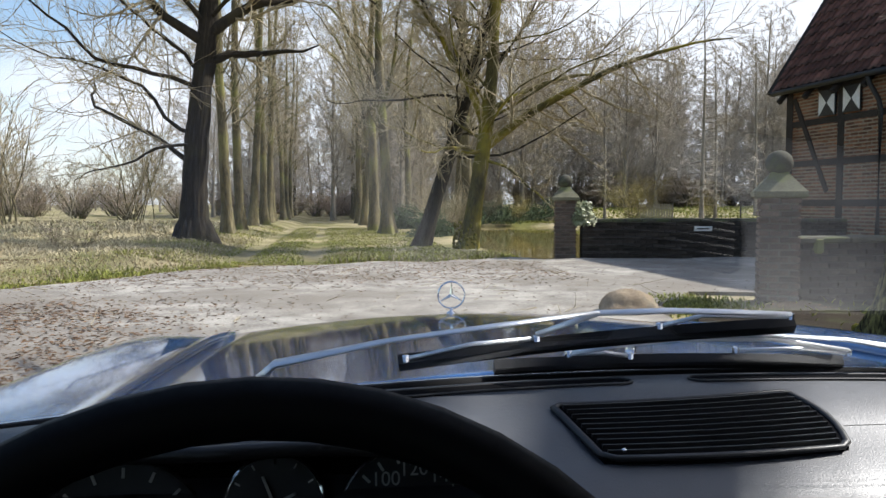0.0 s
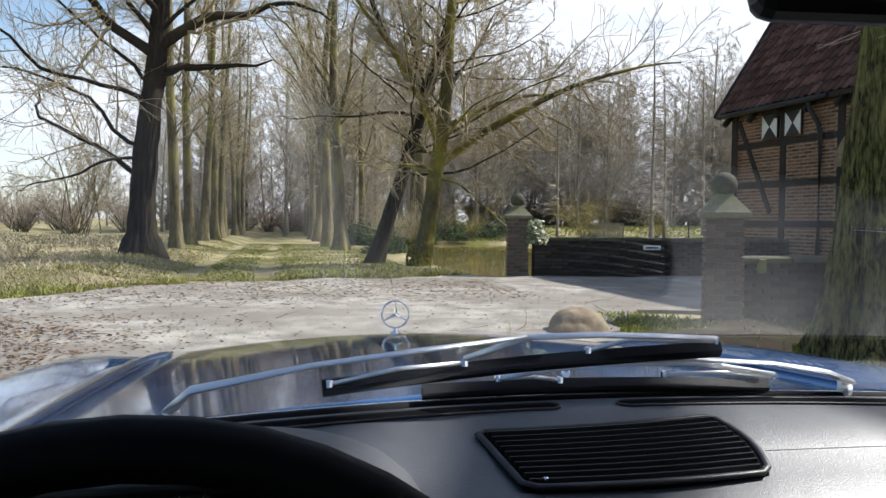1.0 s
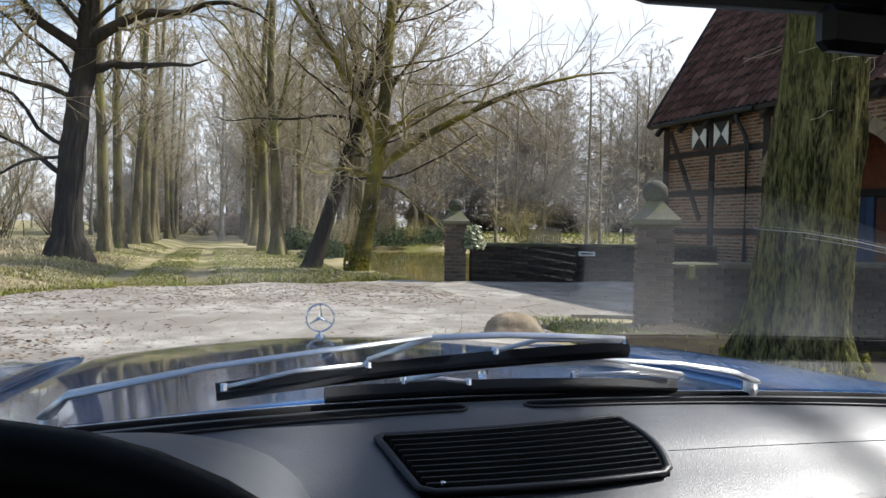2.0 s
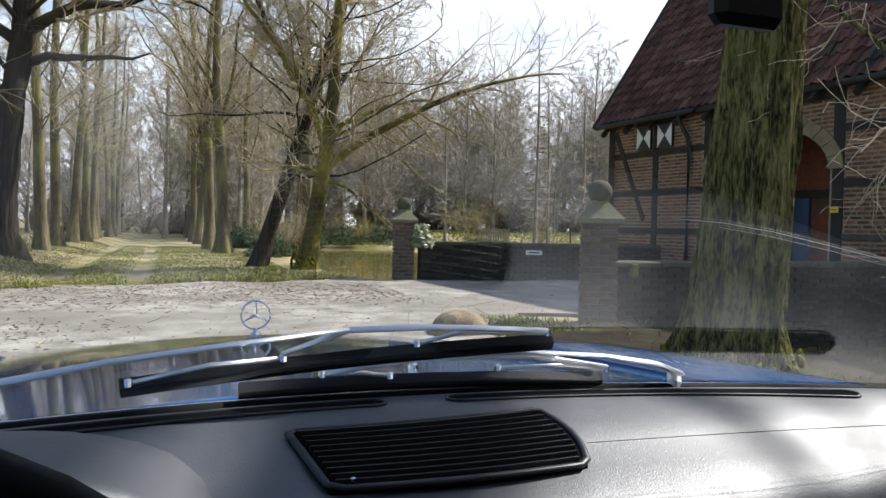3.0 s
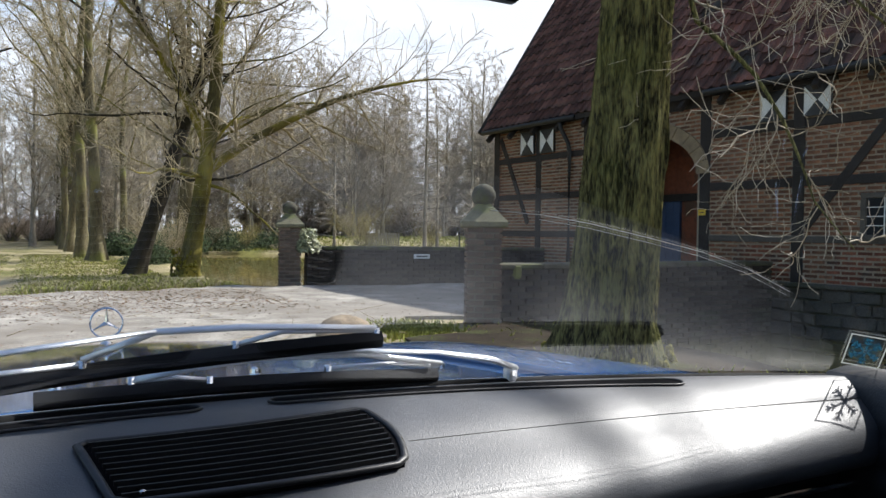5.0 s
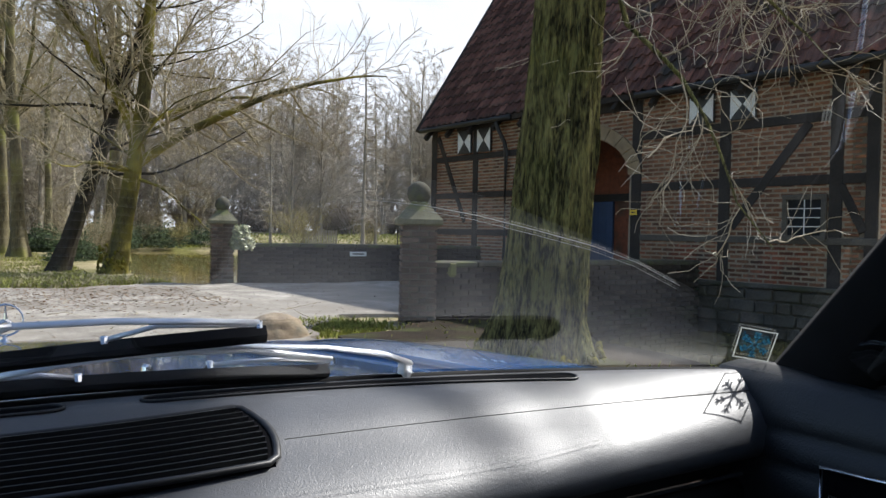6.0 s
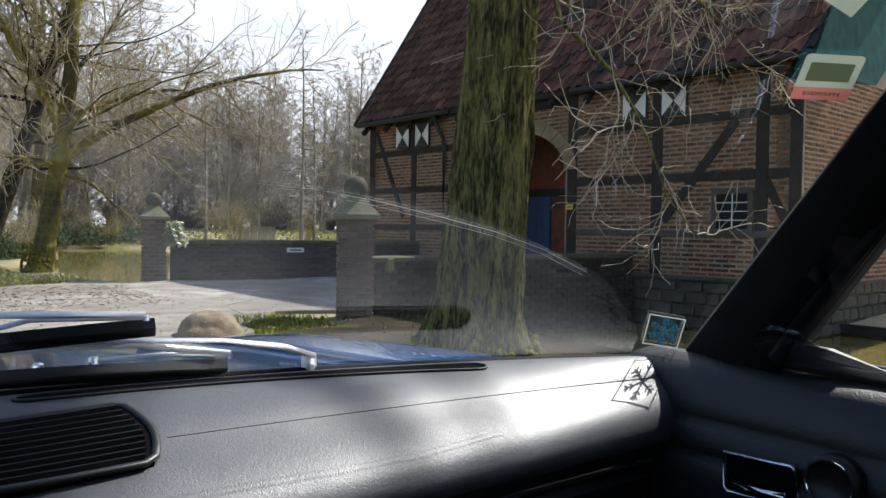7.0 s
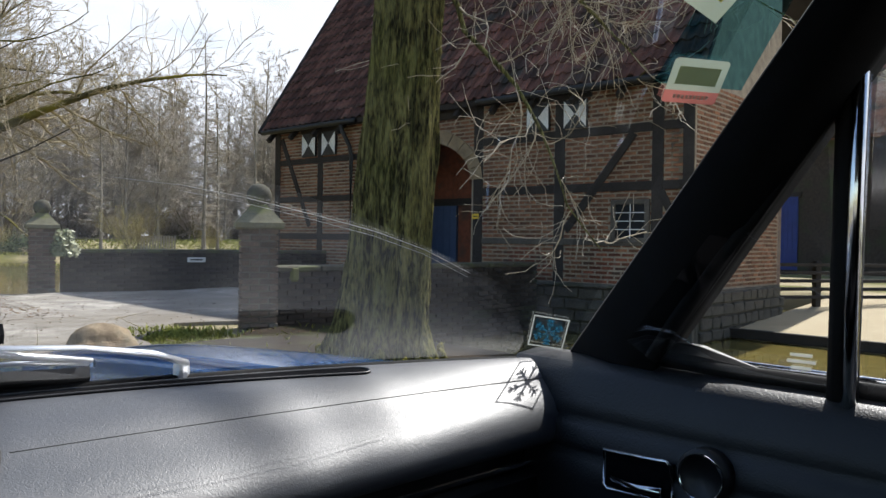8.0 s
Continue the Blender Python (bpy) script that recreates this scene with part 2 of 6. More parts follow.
def leather(name, base, rough, scale=190.0, strength=0.5):
    """Embossed vinyl: cell pattern of small pebbles with slow wear."""
    m = mat(name, base, tuple(c * 0.7 for c in base), rough, 3, 40, 0, rough_vary=0.08)
    nt = m.node_tree
    N, L = nt.nodes.new, nt.links.new
    co, vo, no, bp = N("ShaderNodeTexCoord"), N("ShaderNodeTexVoronoi"), N("ShaderNodeTexNoise"), N("ShaderNodeBump")
    vo.feature = "SMOOTH_F1"
    vo.inputs["Scale"].default_value = scale
    no.inputs["Scale"].default_value = scale * 0.35
    mixv = N("ShaderNodeMix")
    mixv.data_type = "VECTOR"
    mixv.inputs["Factor"].default_value = 0.04
    L(co.outputs["Object"], no.inputs["Vector"])
    L(co.outputs["Object"], mixv.inputs["A"])
    L(no.outputs["Color"], mixv.inputs["B"])
    L(mixv.outputs["Result"], vo.inputs["Vector"])
    bp.inputs["Strength"].default_value = strength
    bp.inputs["Distance"].default_value = 0.0012
    bp.invert = True
    L(vo.outputs["Distance"], bp.inputs["Height"])
    L(bp.outputs["Normal"], nt.nodes["Principled BSDF"].inputs["Normal"])
    return m


M_DASH = leather("dash_vinyl", (0.034, 0.038, 0.047), 0.54, 330, 0.22)
M_DASH.node_tree.nodes["Principled BSDF"].inputs["Specular IOR Level"].default_value = 0.46
M_DASH.node_tree.nodes["Principled BSDF"].inputs["IOR"].default_value = 1.9
M_DOOR = leather("door_vinyl", (0.013, 0.014, 0.017), 0.5, 240, 0.3)


def glass(name, tint, ior=1.45):
    """Thin pane: clear through, mirror-like by Fresnel."""
    m = bpy.data.materials.new(name)
    m.use_nodes = True
    nt = m.node_tree
    N, L = nt.nodes.new, nt.links.new
    nt.nodes.remove(nt.nodes["Principled BSDF"])
    tr, gl, fr, mx = N("ShaderNodeBsdfTransparent"), N("ShaderNodeBsdfGlossy"), N("ShaderNodeFresnel"), N("ShaderNodeMixShader")
    tr.inputs["Color"].default_value = (*tint, 1)
    gl.inputs["Roughness"].default_value = 0.0
    fr.inputs["IOR"].default_value = ior
    L(fr.outputs["Fac"], mx.inputs["Fac"])
    L(tr.outputs["BSDF"], mx.inputs[1])
    L(gl.outputs["BSDF"], mx.inputs[2])
    L(mx.outputs["Shader"], nt.nodes["Material Output"].inputs["Surface"])
    return m


M_GLASS = glass("car_glass", (0.97, 0.985, 0.98), 3.0)
M_TINT = glass("shade_band_glass", (0.22, 0.52, 0.64), 1.3)


def water_mat():
    m = mat("moat_water", (0.21, 0.165, 0.05), (0.15, 0.12, 0.035), 0.05, 0.6, 3, 0.05, 0.02, rough_vary=0.02, spec=0.5)
    return m


M_WATER = water_mat()


def film(name, base):
    """Thin printed film, half letting light through."""
    m = bpy.data.materials.new(name)
    m.use_nodes = True
    nt = m.node_tree
    N, L = nt.nodes.new, nt.links.new
    nt.nodes.remove(nt.nodes["Principled BSDF"])
    tl, df, mx, no, mc = N("ShaderNodeBsdfTranslucent"), N("ShaderNodeBsdfDiffuse"), N("ShaderNodeMixShader"), N("ShaderNodeTexNoise"), N("ShaderNodeMix")
    mc.data_type = "RGBA"
    no.inputs["Scale"].default_value = 90
    mc.inputs["A"].default_value = (*[c * 0.8 for c in base], 1)
    mc.inputs["B"].default_value = (*base, 1)
    L(no.outputs["Fac"], mc.inputs["Factor"])
    for n in (tl, df):
        L(mc.outputs["Result"], n.inputs["Color"])
    mx.inputs["Fac"].default_value = 0.45
    clear, thin = N("ShaderNodeBsdfTransparent"), N("ShaderNodeMixShader")
    thin.inputs["Fac"].default_value = 0.3
    L(tl.outputs["BSDF"], mx.inputs[1])
    L(df.outputs["BSDF"], mx.inputs[2])
    L(mx.outputs["Shader"], thin.inputs[1])
    L(clear.outputs["BSDF"], thin.inputs[2])
    L(thin.outputs["Shader"], nt.nodes["Material Output"].inputs["Surface"])
    return m


M_FILM_WHITE = film("white_film", (0.50, 0.52, 0.50))
M_FILM_TEAL = film("teal_film", (0.03, 0.15, 0.24))
M_FILM_GREEN = film("green_film", (0.42, 0.46, 0.38))
M_FILM_RED = film("red_film", (0.5, 0.2, 0.17))


# ---- mesh tools ----
def part(name, bm, material, parent=None, label="", smooth=False):
    """Links a bmesh as one mesh object under a thing or a part."""
    me = bpy.data.meshes.new(name)
    bmesh.ops.recalc_face_normals(bm, faces=bm.faces[:])
    bm.to_mesh(me)
    bm.free()
    if smooth:
        me.polygons.foreach_set("use_smooth", [True] * len(me.polygons))
    me.materials.append(material)
    ob = new(name, me)
    ob.parent = parent
    if label:
        ob["label"] = label
    return ob


def thing(name, m, label, category, group="", kind=""):
    ob = new(name)
    ob.empty_display_size = 0.1
    ob.matrix_basis = m
    return tagged(ob, label, category, group, kind)


def raw(name, verts, faces, material, parent=None, label="", smooth=False):
    me = bpy.data.meshes.new(name)
    me.from_pydata(verts, [], faces)
    me.update()
    if smooth:
        me.polygons.foreach_set("use_smooth", [True] * len(me.polygons))
    me.materials.append(material)
    ob = new(name, me)
    ob.parent = parent
    if label:
        ob["label"] = label
    return ob


def box(bm, c, s, m=None, bevel=0.0, seg=1):
    """A box of size s about c, turned by m about its centre, with eased edges."""
    mm = Matrix.Translation(c) @ (m or Matrix()) @ Matrix.Diagonal((*s, 1))
    r = bmesh.ops.create_cube(bm, size=1, matrix=mm)
    if bevel:
        es = list({e for v in r["verts"] for e in v.link_edges})
        bmesh.ops.bevel(bm, geom=es, offset=bevel, segments=seg, affect="EDGES", profile=0.5)


def boxed(*a, **k):
    bm = bmesh.new()
    box(bm, *a, **k)
    return bm


def lathe(bm, profile, n=24, m=None):
    """Rings of (radius, z) about z."""
    rings = []
    for r, z in profile:
        rings.append([bm.verts.new((r * math.cos(2 * math.pi * i / n), r * math.sin(2 * math.pi * i / n), z)) for i in range(n)])
    for a, b in zip(rings, rings[1:]):
        for i in range(n):
            bm.faces.new((a[i], a[(i + 1) % n], b[(i + 1) % n], b[i]))
    for ring in (rings[0], rings[-1]):
        bm.faces.new(ring)
    if m:
        bmesh.ops.transform(bm, matrix=m, verts=[v for r in rings for v in r])
    return bm


def sweep(bm, path, radius, n=8, flat=1.0, closed=False):
    """A tube along points; radius a number or one per point; flat squashes it along z."""
    pts = [Vector(p) for p in path]
    rad = radius if isinstance(radius, (list, tuple)) else [radius] * len(pts)
    rings = []
    k = len(pts)
    for i, p in enumerate(pts):
        a = pts[(i - 1) % k] if closed else pts[max(i - 1, 0)]
        b = pts[(i + 1) % k] if closed else pts[min(i + 1, k - 1)]
        d = (b - a).normalized()
        s = d.cross(Vector((0, 0, 1)))
        s = s.normalized() if s.length > 1e-4 else Vector((1, 0, 0))
        u = s.cross(d)
        rings.append([bm.verts.new(p + rad[i] * (math.cos(2 * math.pi * j / n) * s + flat * math.sin(2 * math.pi * j / n) * u)) for j in range(n)])
    pairs = list(zip(rings, rings[1:])) + ([(rings[-1], rings[0])] if closed else [])
    for a, b in pairs:
        for j in range(n):
            bm.faces.new((a[j], a[(j + 1) % n], b[(j + 1) % n], b[j]))
    if not closed:
        bm.faces.new(rings[0])
        bm.faces.new(rings[-1])
    return bm


def sheet(f, us, vs, thick=None):
    """A bmesh surface f(u, v) over the grid, with thickness along thick if given."""
    bm = bmesh.new()
    g = [[bm.verts.new(f(u, v)) for v in vs] for u in us]
    for i in range(len(us) - 1):
        for j in range(len(vs) - 1):
            bm.faces.new((g[i][j], g[i + 1][j], g[i + 1][j + 1], g[i][j + 1]))
    if thick is not None:
        r = bmesh.ops.extrude_face_region(bm, geom=bm.faces[:])
        bmesh.ops.translate(bm, vec=thick, verts=[v for v in r["geom"] if isinstance(v, bmesh.types.BMVert)])
    return bm


def prism(bm, outline, z0, z1):
    """An upright prism over a plan outline."""
    a = [bm.verts.new((x, y, z0)) for x, y in outline]
    b = [bm.verts.new((x, y, z1)) for x, y in outline]
    n = len(a)
    for i in range(n):
        bm.faces.new((a[i], a[(i + 1) % n], b[(i + 1) % n], b[i]))
    bm.faces.new(a)
    bm.faces.new(b)
    return bm


def lin(a, b, n):
    return [a + (b - a) * i / (n - 1) for i in range(n)]

# ---- ground, road, water ----
def step(a, b, x):
    t = min(1, max(0, (x - a) / (b - a)))
    return t * t * (3 - 2 * t)


def in_rect(x, y, x0, x1, y0, y1, soft=0.45):
    """1 inside, 0 outside, with sloping banks of that width."""
    return step(0, soft, x - x0) * step(0, soft, x1 - x) * step(0, soft, y - y0) * step(0, soft, y1 - y)


def ground_z(x, y):
    wob = 0.35 * noise.noise((x * 0.35, y * 0.35, 3))
    pond = in_rect(x + wob, y + wob, 3.5 + 0.03 * max(0, y - 20), 30, 16.6, 52)
    moat = max(in_rect(x + wob * 0.6, y, 5.6, 11.6, -40, 9.5), in_rect(x, y, 10.9, 19.2, -40, 12))
    z = -1.3 * max(pond, moat)
    if z > -0.02:
        z += 0.03 * noise.noise((x * 0.8, y * 0.8, 0))
        bank = step(0.3, 3.5, (y - 10.9) * 0.82 - (x + 4.9) * 0.9) * (1 - step(-4.2, -2.8, x))
        z += bank * (0.22 + 0.14 * noise.noise((x * 0.5, y * 0.5, 8)))
        z -= 0.006 * max(0, y - 26) * (1 - step(60, 110, y)) * step(-30, -6, x) * (1 - step(8, 40, x)) if y < 110 else 0
        z += 0.95 * step(50, 76, y) * step(3, 12, x) * (1 - step(200, 400, y))
        rut = math.exp(-((x + 2.35 + 0.01 * y) / 0.28) ** 2) + math.exp(-((x + 0.75 + 0.01 * y) / 0.28) ** 2)
        z -= 0.06 * rut * step(15, 18, y) * (1 - step(70, 90, y))
    return z


def axis(fine0, fine1, d, far0, far1):
    a = [fine0 + d * i for i in range(int((fine1 - fine0) / d) + 1)]
    s, lo, hi = d, [], []
    v = fine0
    while v > far0:
        s *= 1.28
        v -= s
        lo.append(v)
    v, s = a[-1], d
    while v < far1:
        s *= 1.28
        v += s
        hi.append(v)
    return lo[::-1] + a + hi


gx, gy = axis(-16, 20, 0.3, -1500, 1500), axis(-4, 40, 0.3, -1500, 3000)
verts = [(x, y, ground_z(x, y)) for x in gx for y in gy]
ny = len(gy)
faces = [(i * ny + j, (i + 1) * ny + j, (i + 1) * ny + j + 1, i * ny + j + 1) for i in range(len(gx) - 1) for j in range(ny - 1)]
ground = tagged(raw("ground", verts, faces, M_GRASS, smooth=True), "rough spring meadow with green and straw-dry grass", "ground", kind="structure")


def wobble_outline(pts, amp, d=0.25, seed=0.0):
    out = []
    for (x0, y0), (x1, y1) in zip(pts, pts[1:] + pts[:1]):
        n = max(1, int(math.hypot(x1 - x0, y1 - y0) / d))
        for i in range(n):
            x, y = x0 + (x1 - x0) * i / n, y0 + (y1 - y0) * i / n
            out.append((x + amp * noise.noise((x * 1.7, y * 1.7, seed)), y + amp * noise.noise((x * 1.7, y * 1.7, seed + 9))))
    return out


def flat_patch(name, outline, lift, material, label, category, top=None):
    """A thin skirted layer over the ground."""
    bm = bmesh.new()
    vs = [bm.verts.new((x, y, 0)) for x, y in outline]
    f = bm.faces.new(vs)
    bmesh.ops.triangulate(bm, faces=[f])
    for _ in range(2):
        bmesh.ops.subdivide_edges(bm, edges=[e for e in bm.edges if e.calc_length() > 0.8], cuts=1, use_grid_fill=False)
        bmesh.ops.triangulate(bm, faces=bm.faces[:])
    for v in bm.verts:
        v.co.z = max(-0.2, ground_z(v.co.x, v.co.y)) + lift if top is None else top
    r = bmesh.ops.extrude_face_region(bm, geom=bm.faces[:])
    bmesh.ops.translate(bm, vec=(0, 0, -0.12), verts=[v for v in r["geom"] if isinstance(v, bmesh.types.BMVert)])
    return tagged(part(name, bm, material), label, category, kind="structure")


ROAD = [(-30, 9.0), (-12, 10.2), (-7.5, 10.6), (-4.84, 11.4), (-2.6, 14.4), (-0.4, 15.3), (1.6, 15.7), (3.3, 16.4), (4.0, 15.95), (10.4, 15.3),
        (10.4, 9.2), (5.3, 9.4), (4.3, 9.9), (3.3, 8.7), (2.6, 6.5), (2.3, 3), (2.4, -8), (-30, -8)]
road = flat_patch("road", wobble_outline(ROAD, 0.22), 0.05, M_ROAD, "pale worn gravel and asphalt forecourt with fallen leaves", "road")

# dark layer over the lit grass: the bank's shade as an earth colour
bank = flat_patch("bank", wobble_outline([(2.7, 6.3), (2.45, 3), (2.5, -8), (5.5, -8), (5.55, 8.75), (4.9, 9.2), (4.2, 8.2), (3.3, 7.9)], 0.12, seed=4), 0.055, M_BANK_SHADE, "moat bank earth, darkened for the shade on it", "bank")
water = tagged(raw("moat_water", [(3.2, -60, -0.42), (60, -60, -0.42), (60, 56, -0.42), (3.2, 56, -0.42)], [(0, 1, 2, 3)], M_WATER),
               "murky olive-brown moat water, nearly still", "water", kind="structure")

# ---- gatehouse ----
HOUSE = pose(10.5, 14, 0, 0, 0, 94)   # local x runs along the front, y points out of it
HX0, HX1, HD, EAVE = -7.6, 3.5, 8.0, 3.85
WING = 3.8   # depth of the end bay over the landing
house = thing("gatehouse", HOUSE, "timber-framed brick gatehouse with a steep red pantile roof", "house")
ARCH_X, ARCH_W, ARCH_S = -1.6, 1.45, 2.35   # centre, half width, springing height


def arch_z(x):
    q = 1 - ((x - ARCH_X) / ARCH_W) ** 2
    return ARCH_S + 0.85 * math.sqrt(max(0, q))


def wall_front():
    bm = bmesh.new()
    xs = [HX0] + lin(ARCH_X - ARCH_W, ARCH_X + ARCH_W, 17) + [HX1]
    for x0, x1 in zip(xs, xs[1:]):
        inside = ARCH_X - ARCH_W - 1e-6 <= x0 and x1 <= ARCH_X + ARCH_W + 1e-6
        a0, a1 = (arch_z(x0), arch_z(x1)) if inside else (-1.2, -1.2)
        vs = [bm.verts.new(p) for p in ((x0, 0, a0), (x1, 0, a1), (x1, 0, EAVE), (x0, 0, EAVE), (x0, -0.4, a0), (x1, -0.4, a1), (x1, -0.4, EAVE), (x0, -0.4, EAVE))]
        for q in ((0, 1, 2, 3), (4, 5, 6, 7), (0, 1, 5, 4), (3, 2, 6, 7), (0, 3, 7, 4), (1, 2, 6, 5)):
            bm.faces.new([vs[i] for i in q])
    return bm


part("wall", wall_front(), M_MORTAR, house)
for name, c, s in (("wall", ((HX0 + 4.2 + HX1) / 2, -HD + 0.2, 1.3), (HX1 - HX0 - 4.2, 0.4, 5.1)),):
    part(name, boxed(c, s), M_MORTAR, house)
for x in (HX0, HX1):   # gables
    bm = bmesh.new()
    sgn = 1 if x > 0 else -1
    o = [(0, -1.2), (0, EAVE), (-HD / 2, EAVE + HD / 2 * 1.55), (-HD, EAVE), (-HD, -1.2)] if x > 0 else [(0, -1.2), (0, EAVE), (-WING * 0.6, EAVE + WING * 0.6 * 1.5), (-WING, EAVE + WING * 0.6 * 1.5), (-WING, -1.2)]
    a = [bm.verts.new((x - sgn * 0.001, y, z)) for y, z in o]
    b = [bm.verts.new((x - sgn * 0.4, y, z)) for y, z in o]
    bm.faces.new(a), bm.faces.new(b)
    for i in range(5):
        bm.faces.new((a[i], a[(i + 1) % 5], b[(i + 1) % 5], b[i]))
    part("gable", bm, M_MORTAR, house)
RISE = 1.55
EAVE_Y, EAVE_Z = 0.26, 3.88
roofs = []
for sy in (0, 1):   # roof slopes with overhang
    bm = bmesh.new()
    y0, y1 = (EAVE_Y, -HD / 2) if sy == 0 else (-HD - EAVE_Y, -HD / 2)
    z0, z1 = EAVE_Z, EAVE_Z + (HD / 2 + EAVE_Y) * RISE
    vs = [bm.verts.new((x, y, z - dz)) for dz in (0.03, 0.14) for x, y, z in ((HX0 - 0.25, y0, z0), (HX1 + 0.25, y0, z0), (HX1 + 0.25, y1, z1), (HX0 - 0.25, y1, z1))]
    for q in ((0, 1, 2, 3), (4, 5, 6, 7), (0, 1, 5, 4), (1, 2, 6, 5), (2, 3, 7, 6), (3, 0, 4, 7)):
        bm.faces.new([vs[i] for i in q])
    roofs.append(part("roof", bm, M_TIMBER, house, "steep roof of weathered red pantiles"))


# timber frame, each piece slightly proud of the brick
def beam(x0, z0, x1, z1, w, material=M_TIMBER, proud=0.025, name="timber"):
    dx, dz = x1 - x0, z1 - z0
    ln = math.hypot(dx, dz)
    a = math.degrees(math.atan2(dz, dx))
    ob = part(name, boxed((0, 0, 0), (ln, 0.16, w), bevel=0.008), material, house)
    ob.matrix_basis = Matrix.Translation(((x0 + x1) / 2, proud - 0.08, (z0 + z1) / 2)) @ pose(0, 0, 0, 0, -a, 0)
    return ob


TIMBERS = [(3.36, 0.45, 3.36, 3.85, 0.22), (1.66, 0.45, 1.66, 3.70, 0.19), (-0.02, 0.45, -0.02, 3.85, 0.20), (-3.22, 0.30, -3.22, 3.85, 0.23), (-5.10, 0.42, -5.10, 3.85, 0.21),
           (-6.98, 0.42, -6.98, 3.85, 0.20), (-7.50, 0.42, -7.50, 3.85, 0.18)]
RAILS = [(0.08, 3.02, 3.25, 3.02, 0.14), (0.08, 2.10, 3.25, 2.10, 0.14), (0.08, 1.20, 3.25, 1.20, 0.14), (-3.34, 3.06, -4.99, 3.06, 0.15), (-5.21, 3.06, -6.88, 3.06, 0.15), (-3.34, 2.10, -4.99, 2.10, 0.15),
         (-5.21, 2.10, -6.88, 2.10, 0.15), (-7.08, 2.10, -7.41, 2.10, 0.15), (-7.08, 3.06, -7.41, 3.06, 0.15)]
BRACES = [(3.20, 3.62, 2.05, 1.45, 0.13), (-6.55, 2.98, -5.24, 1.36, 0.15), (-7.40, 1.3, -7.05, 2.0, 0.13)]
for t in TIMBERS:
    beam(*t)
for t in RAILS:
    beam(*t, proud=0.022)
for t in BRACES:
    beam(*t, proud=0.030)
beam(HX0, 3.86, HX1, 3.86, 0.20, proud=0.04)                      # wall plate
beam(-3.34, 1.16, -7.6, 1.16, 0.11, M_TIMBER_GREY, 0.035, "sill_beam")
# dark beam standing in for the shaded gap between arch and eave
beam(-3.2, 3.72, 0.0, 3.72, 0.26, proud=0.05, name="eave_shade_beam")
for x in lin(HX0 + 0.3, HX1 - 0.1, 13):                            # rafter feet under the eave
    ob = part("rafter_foot", boxed((0, 0.18, 0), (0.10, 0.46, 0.11), bevel=0.006), M_TIMBER, house)
    ob.matrix_basis = Matrix.Translation((x, 0.02, EAVE + 0.02)) @ pose(0, 0, 0, -50, 0, 0)
part("gutter", sweep(bmesh.new(), [(x, EAVE_Y + 0.05, EAVE_Z - 0.10) for x in lin(HX0 - 0.2, -3.4, 8)], 0.06, 8), M_ZINC, house, smooth=True)
part("gutter", sweep(bmesh.new(), [(x, EAVE_Y + 0.05, EAVE_Z - 0.10) for x in lin(0.1, HX1 + 0.1, 8)], 0.06, 8), M_ZINC, house, smooth=True)
part("drainpipe", sweep(bmesh.new(), [(0.62, EAVE_Y + 0.03, EAVE_Z - 0.12), (0.60, EAVE_Y - 0.02, EAVE_Z - 0.30), (0.47, 0.14, EAVE_Z - 0.62), (0.45, 0.10, EAVE_Z - 0.85), (0.45, 0.10, 0.45)], 0.05, 10), M_ZINC, house, "dark metal drainpipe", smooth=True)


# shutters: white hourglass on black
def shutter(xa, xb, z0, z1):
    w, h = xb - xa, z1 - z0
    s = part("shutter", boxed(((xa + xb) / 2, 0.055, (z0 + z1) / 2), (w, 0.045, h), bevel=0.006), M_BLACK, house, "black shutter with white hourglass")
    cx, cz = (xa + xb) / 2, (z0 + z1) / 2
    for sx in (-1, 1):
        bm = bmesh.new()
        tri = [(cx + sx * w * 0.47, z0 + 0.03 * h), (cx + sx * w * 0.47, z1 - 0.03 * h), (cx + sx * 0.01, cz)]
        a = [bm.verts.new((x, 0.0785, z)) for x, z in tri]
        b = [bm.verts.new((x, 0.0825, z)) for x, z in tri]
        bm.faces.new(a), bm.faces.new(b)
        for i in range(3):
            bm.faces.new((a[i], a[(i + 1) % 3], b[(i + 1) % 3], b[i]))
        part("painted_triangle", bm, M_WHITE, s, "white painted triangle")
    for z in (z0 + 0.12 * h, z1 - 0.12 * h):
        part("hinge", boxed((cx, 0.086, z), (w * 0.25, 0.004, 0.02)), M_BLACK, s)
    return s


for xa, xb in ((1.78, 2.30), (1.04, 1.55)):
    shutter(xa, xb, 3.11, 3.67)
for xa, xb in ((-4.90, -4.40), (-5.68, -5.20)):
    shutter(xa, xb, 3.15, 3.65)
for x0, x1, z0, z1 in ((0.98, 2.36, 3.09, 3.72), (-5.74, -4.34, 3.13, 3.71)):
    part("window_head", boxed(((x0 + x1) / 2, 0.01, z1), (x1 - x0, 0.10, 0.07)), M_TIMBER, house)

# barred window
WX0, WX1, WZ0, WZ1 = -6.78, -6.24, 1.24, 1.80
win = part("window", boxed(((WX0 + WX1) / 2, -0.02, (WZ0 + WZ1) / 2), (WX1 - WX0, 0.06, WZ1 - WZ0)), M_BLACK, house, "small dark window with iron glazing bars")
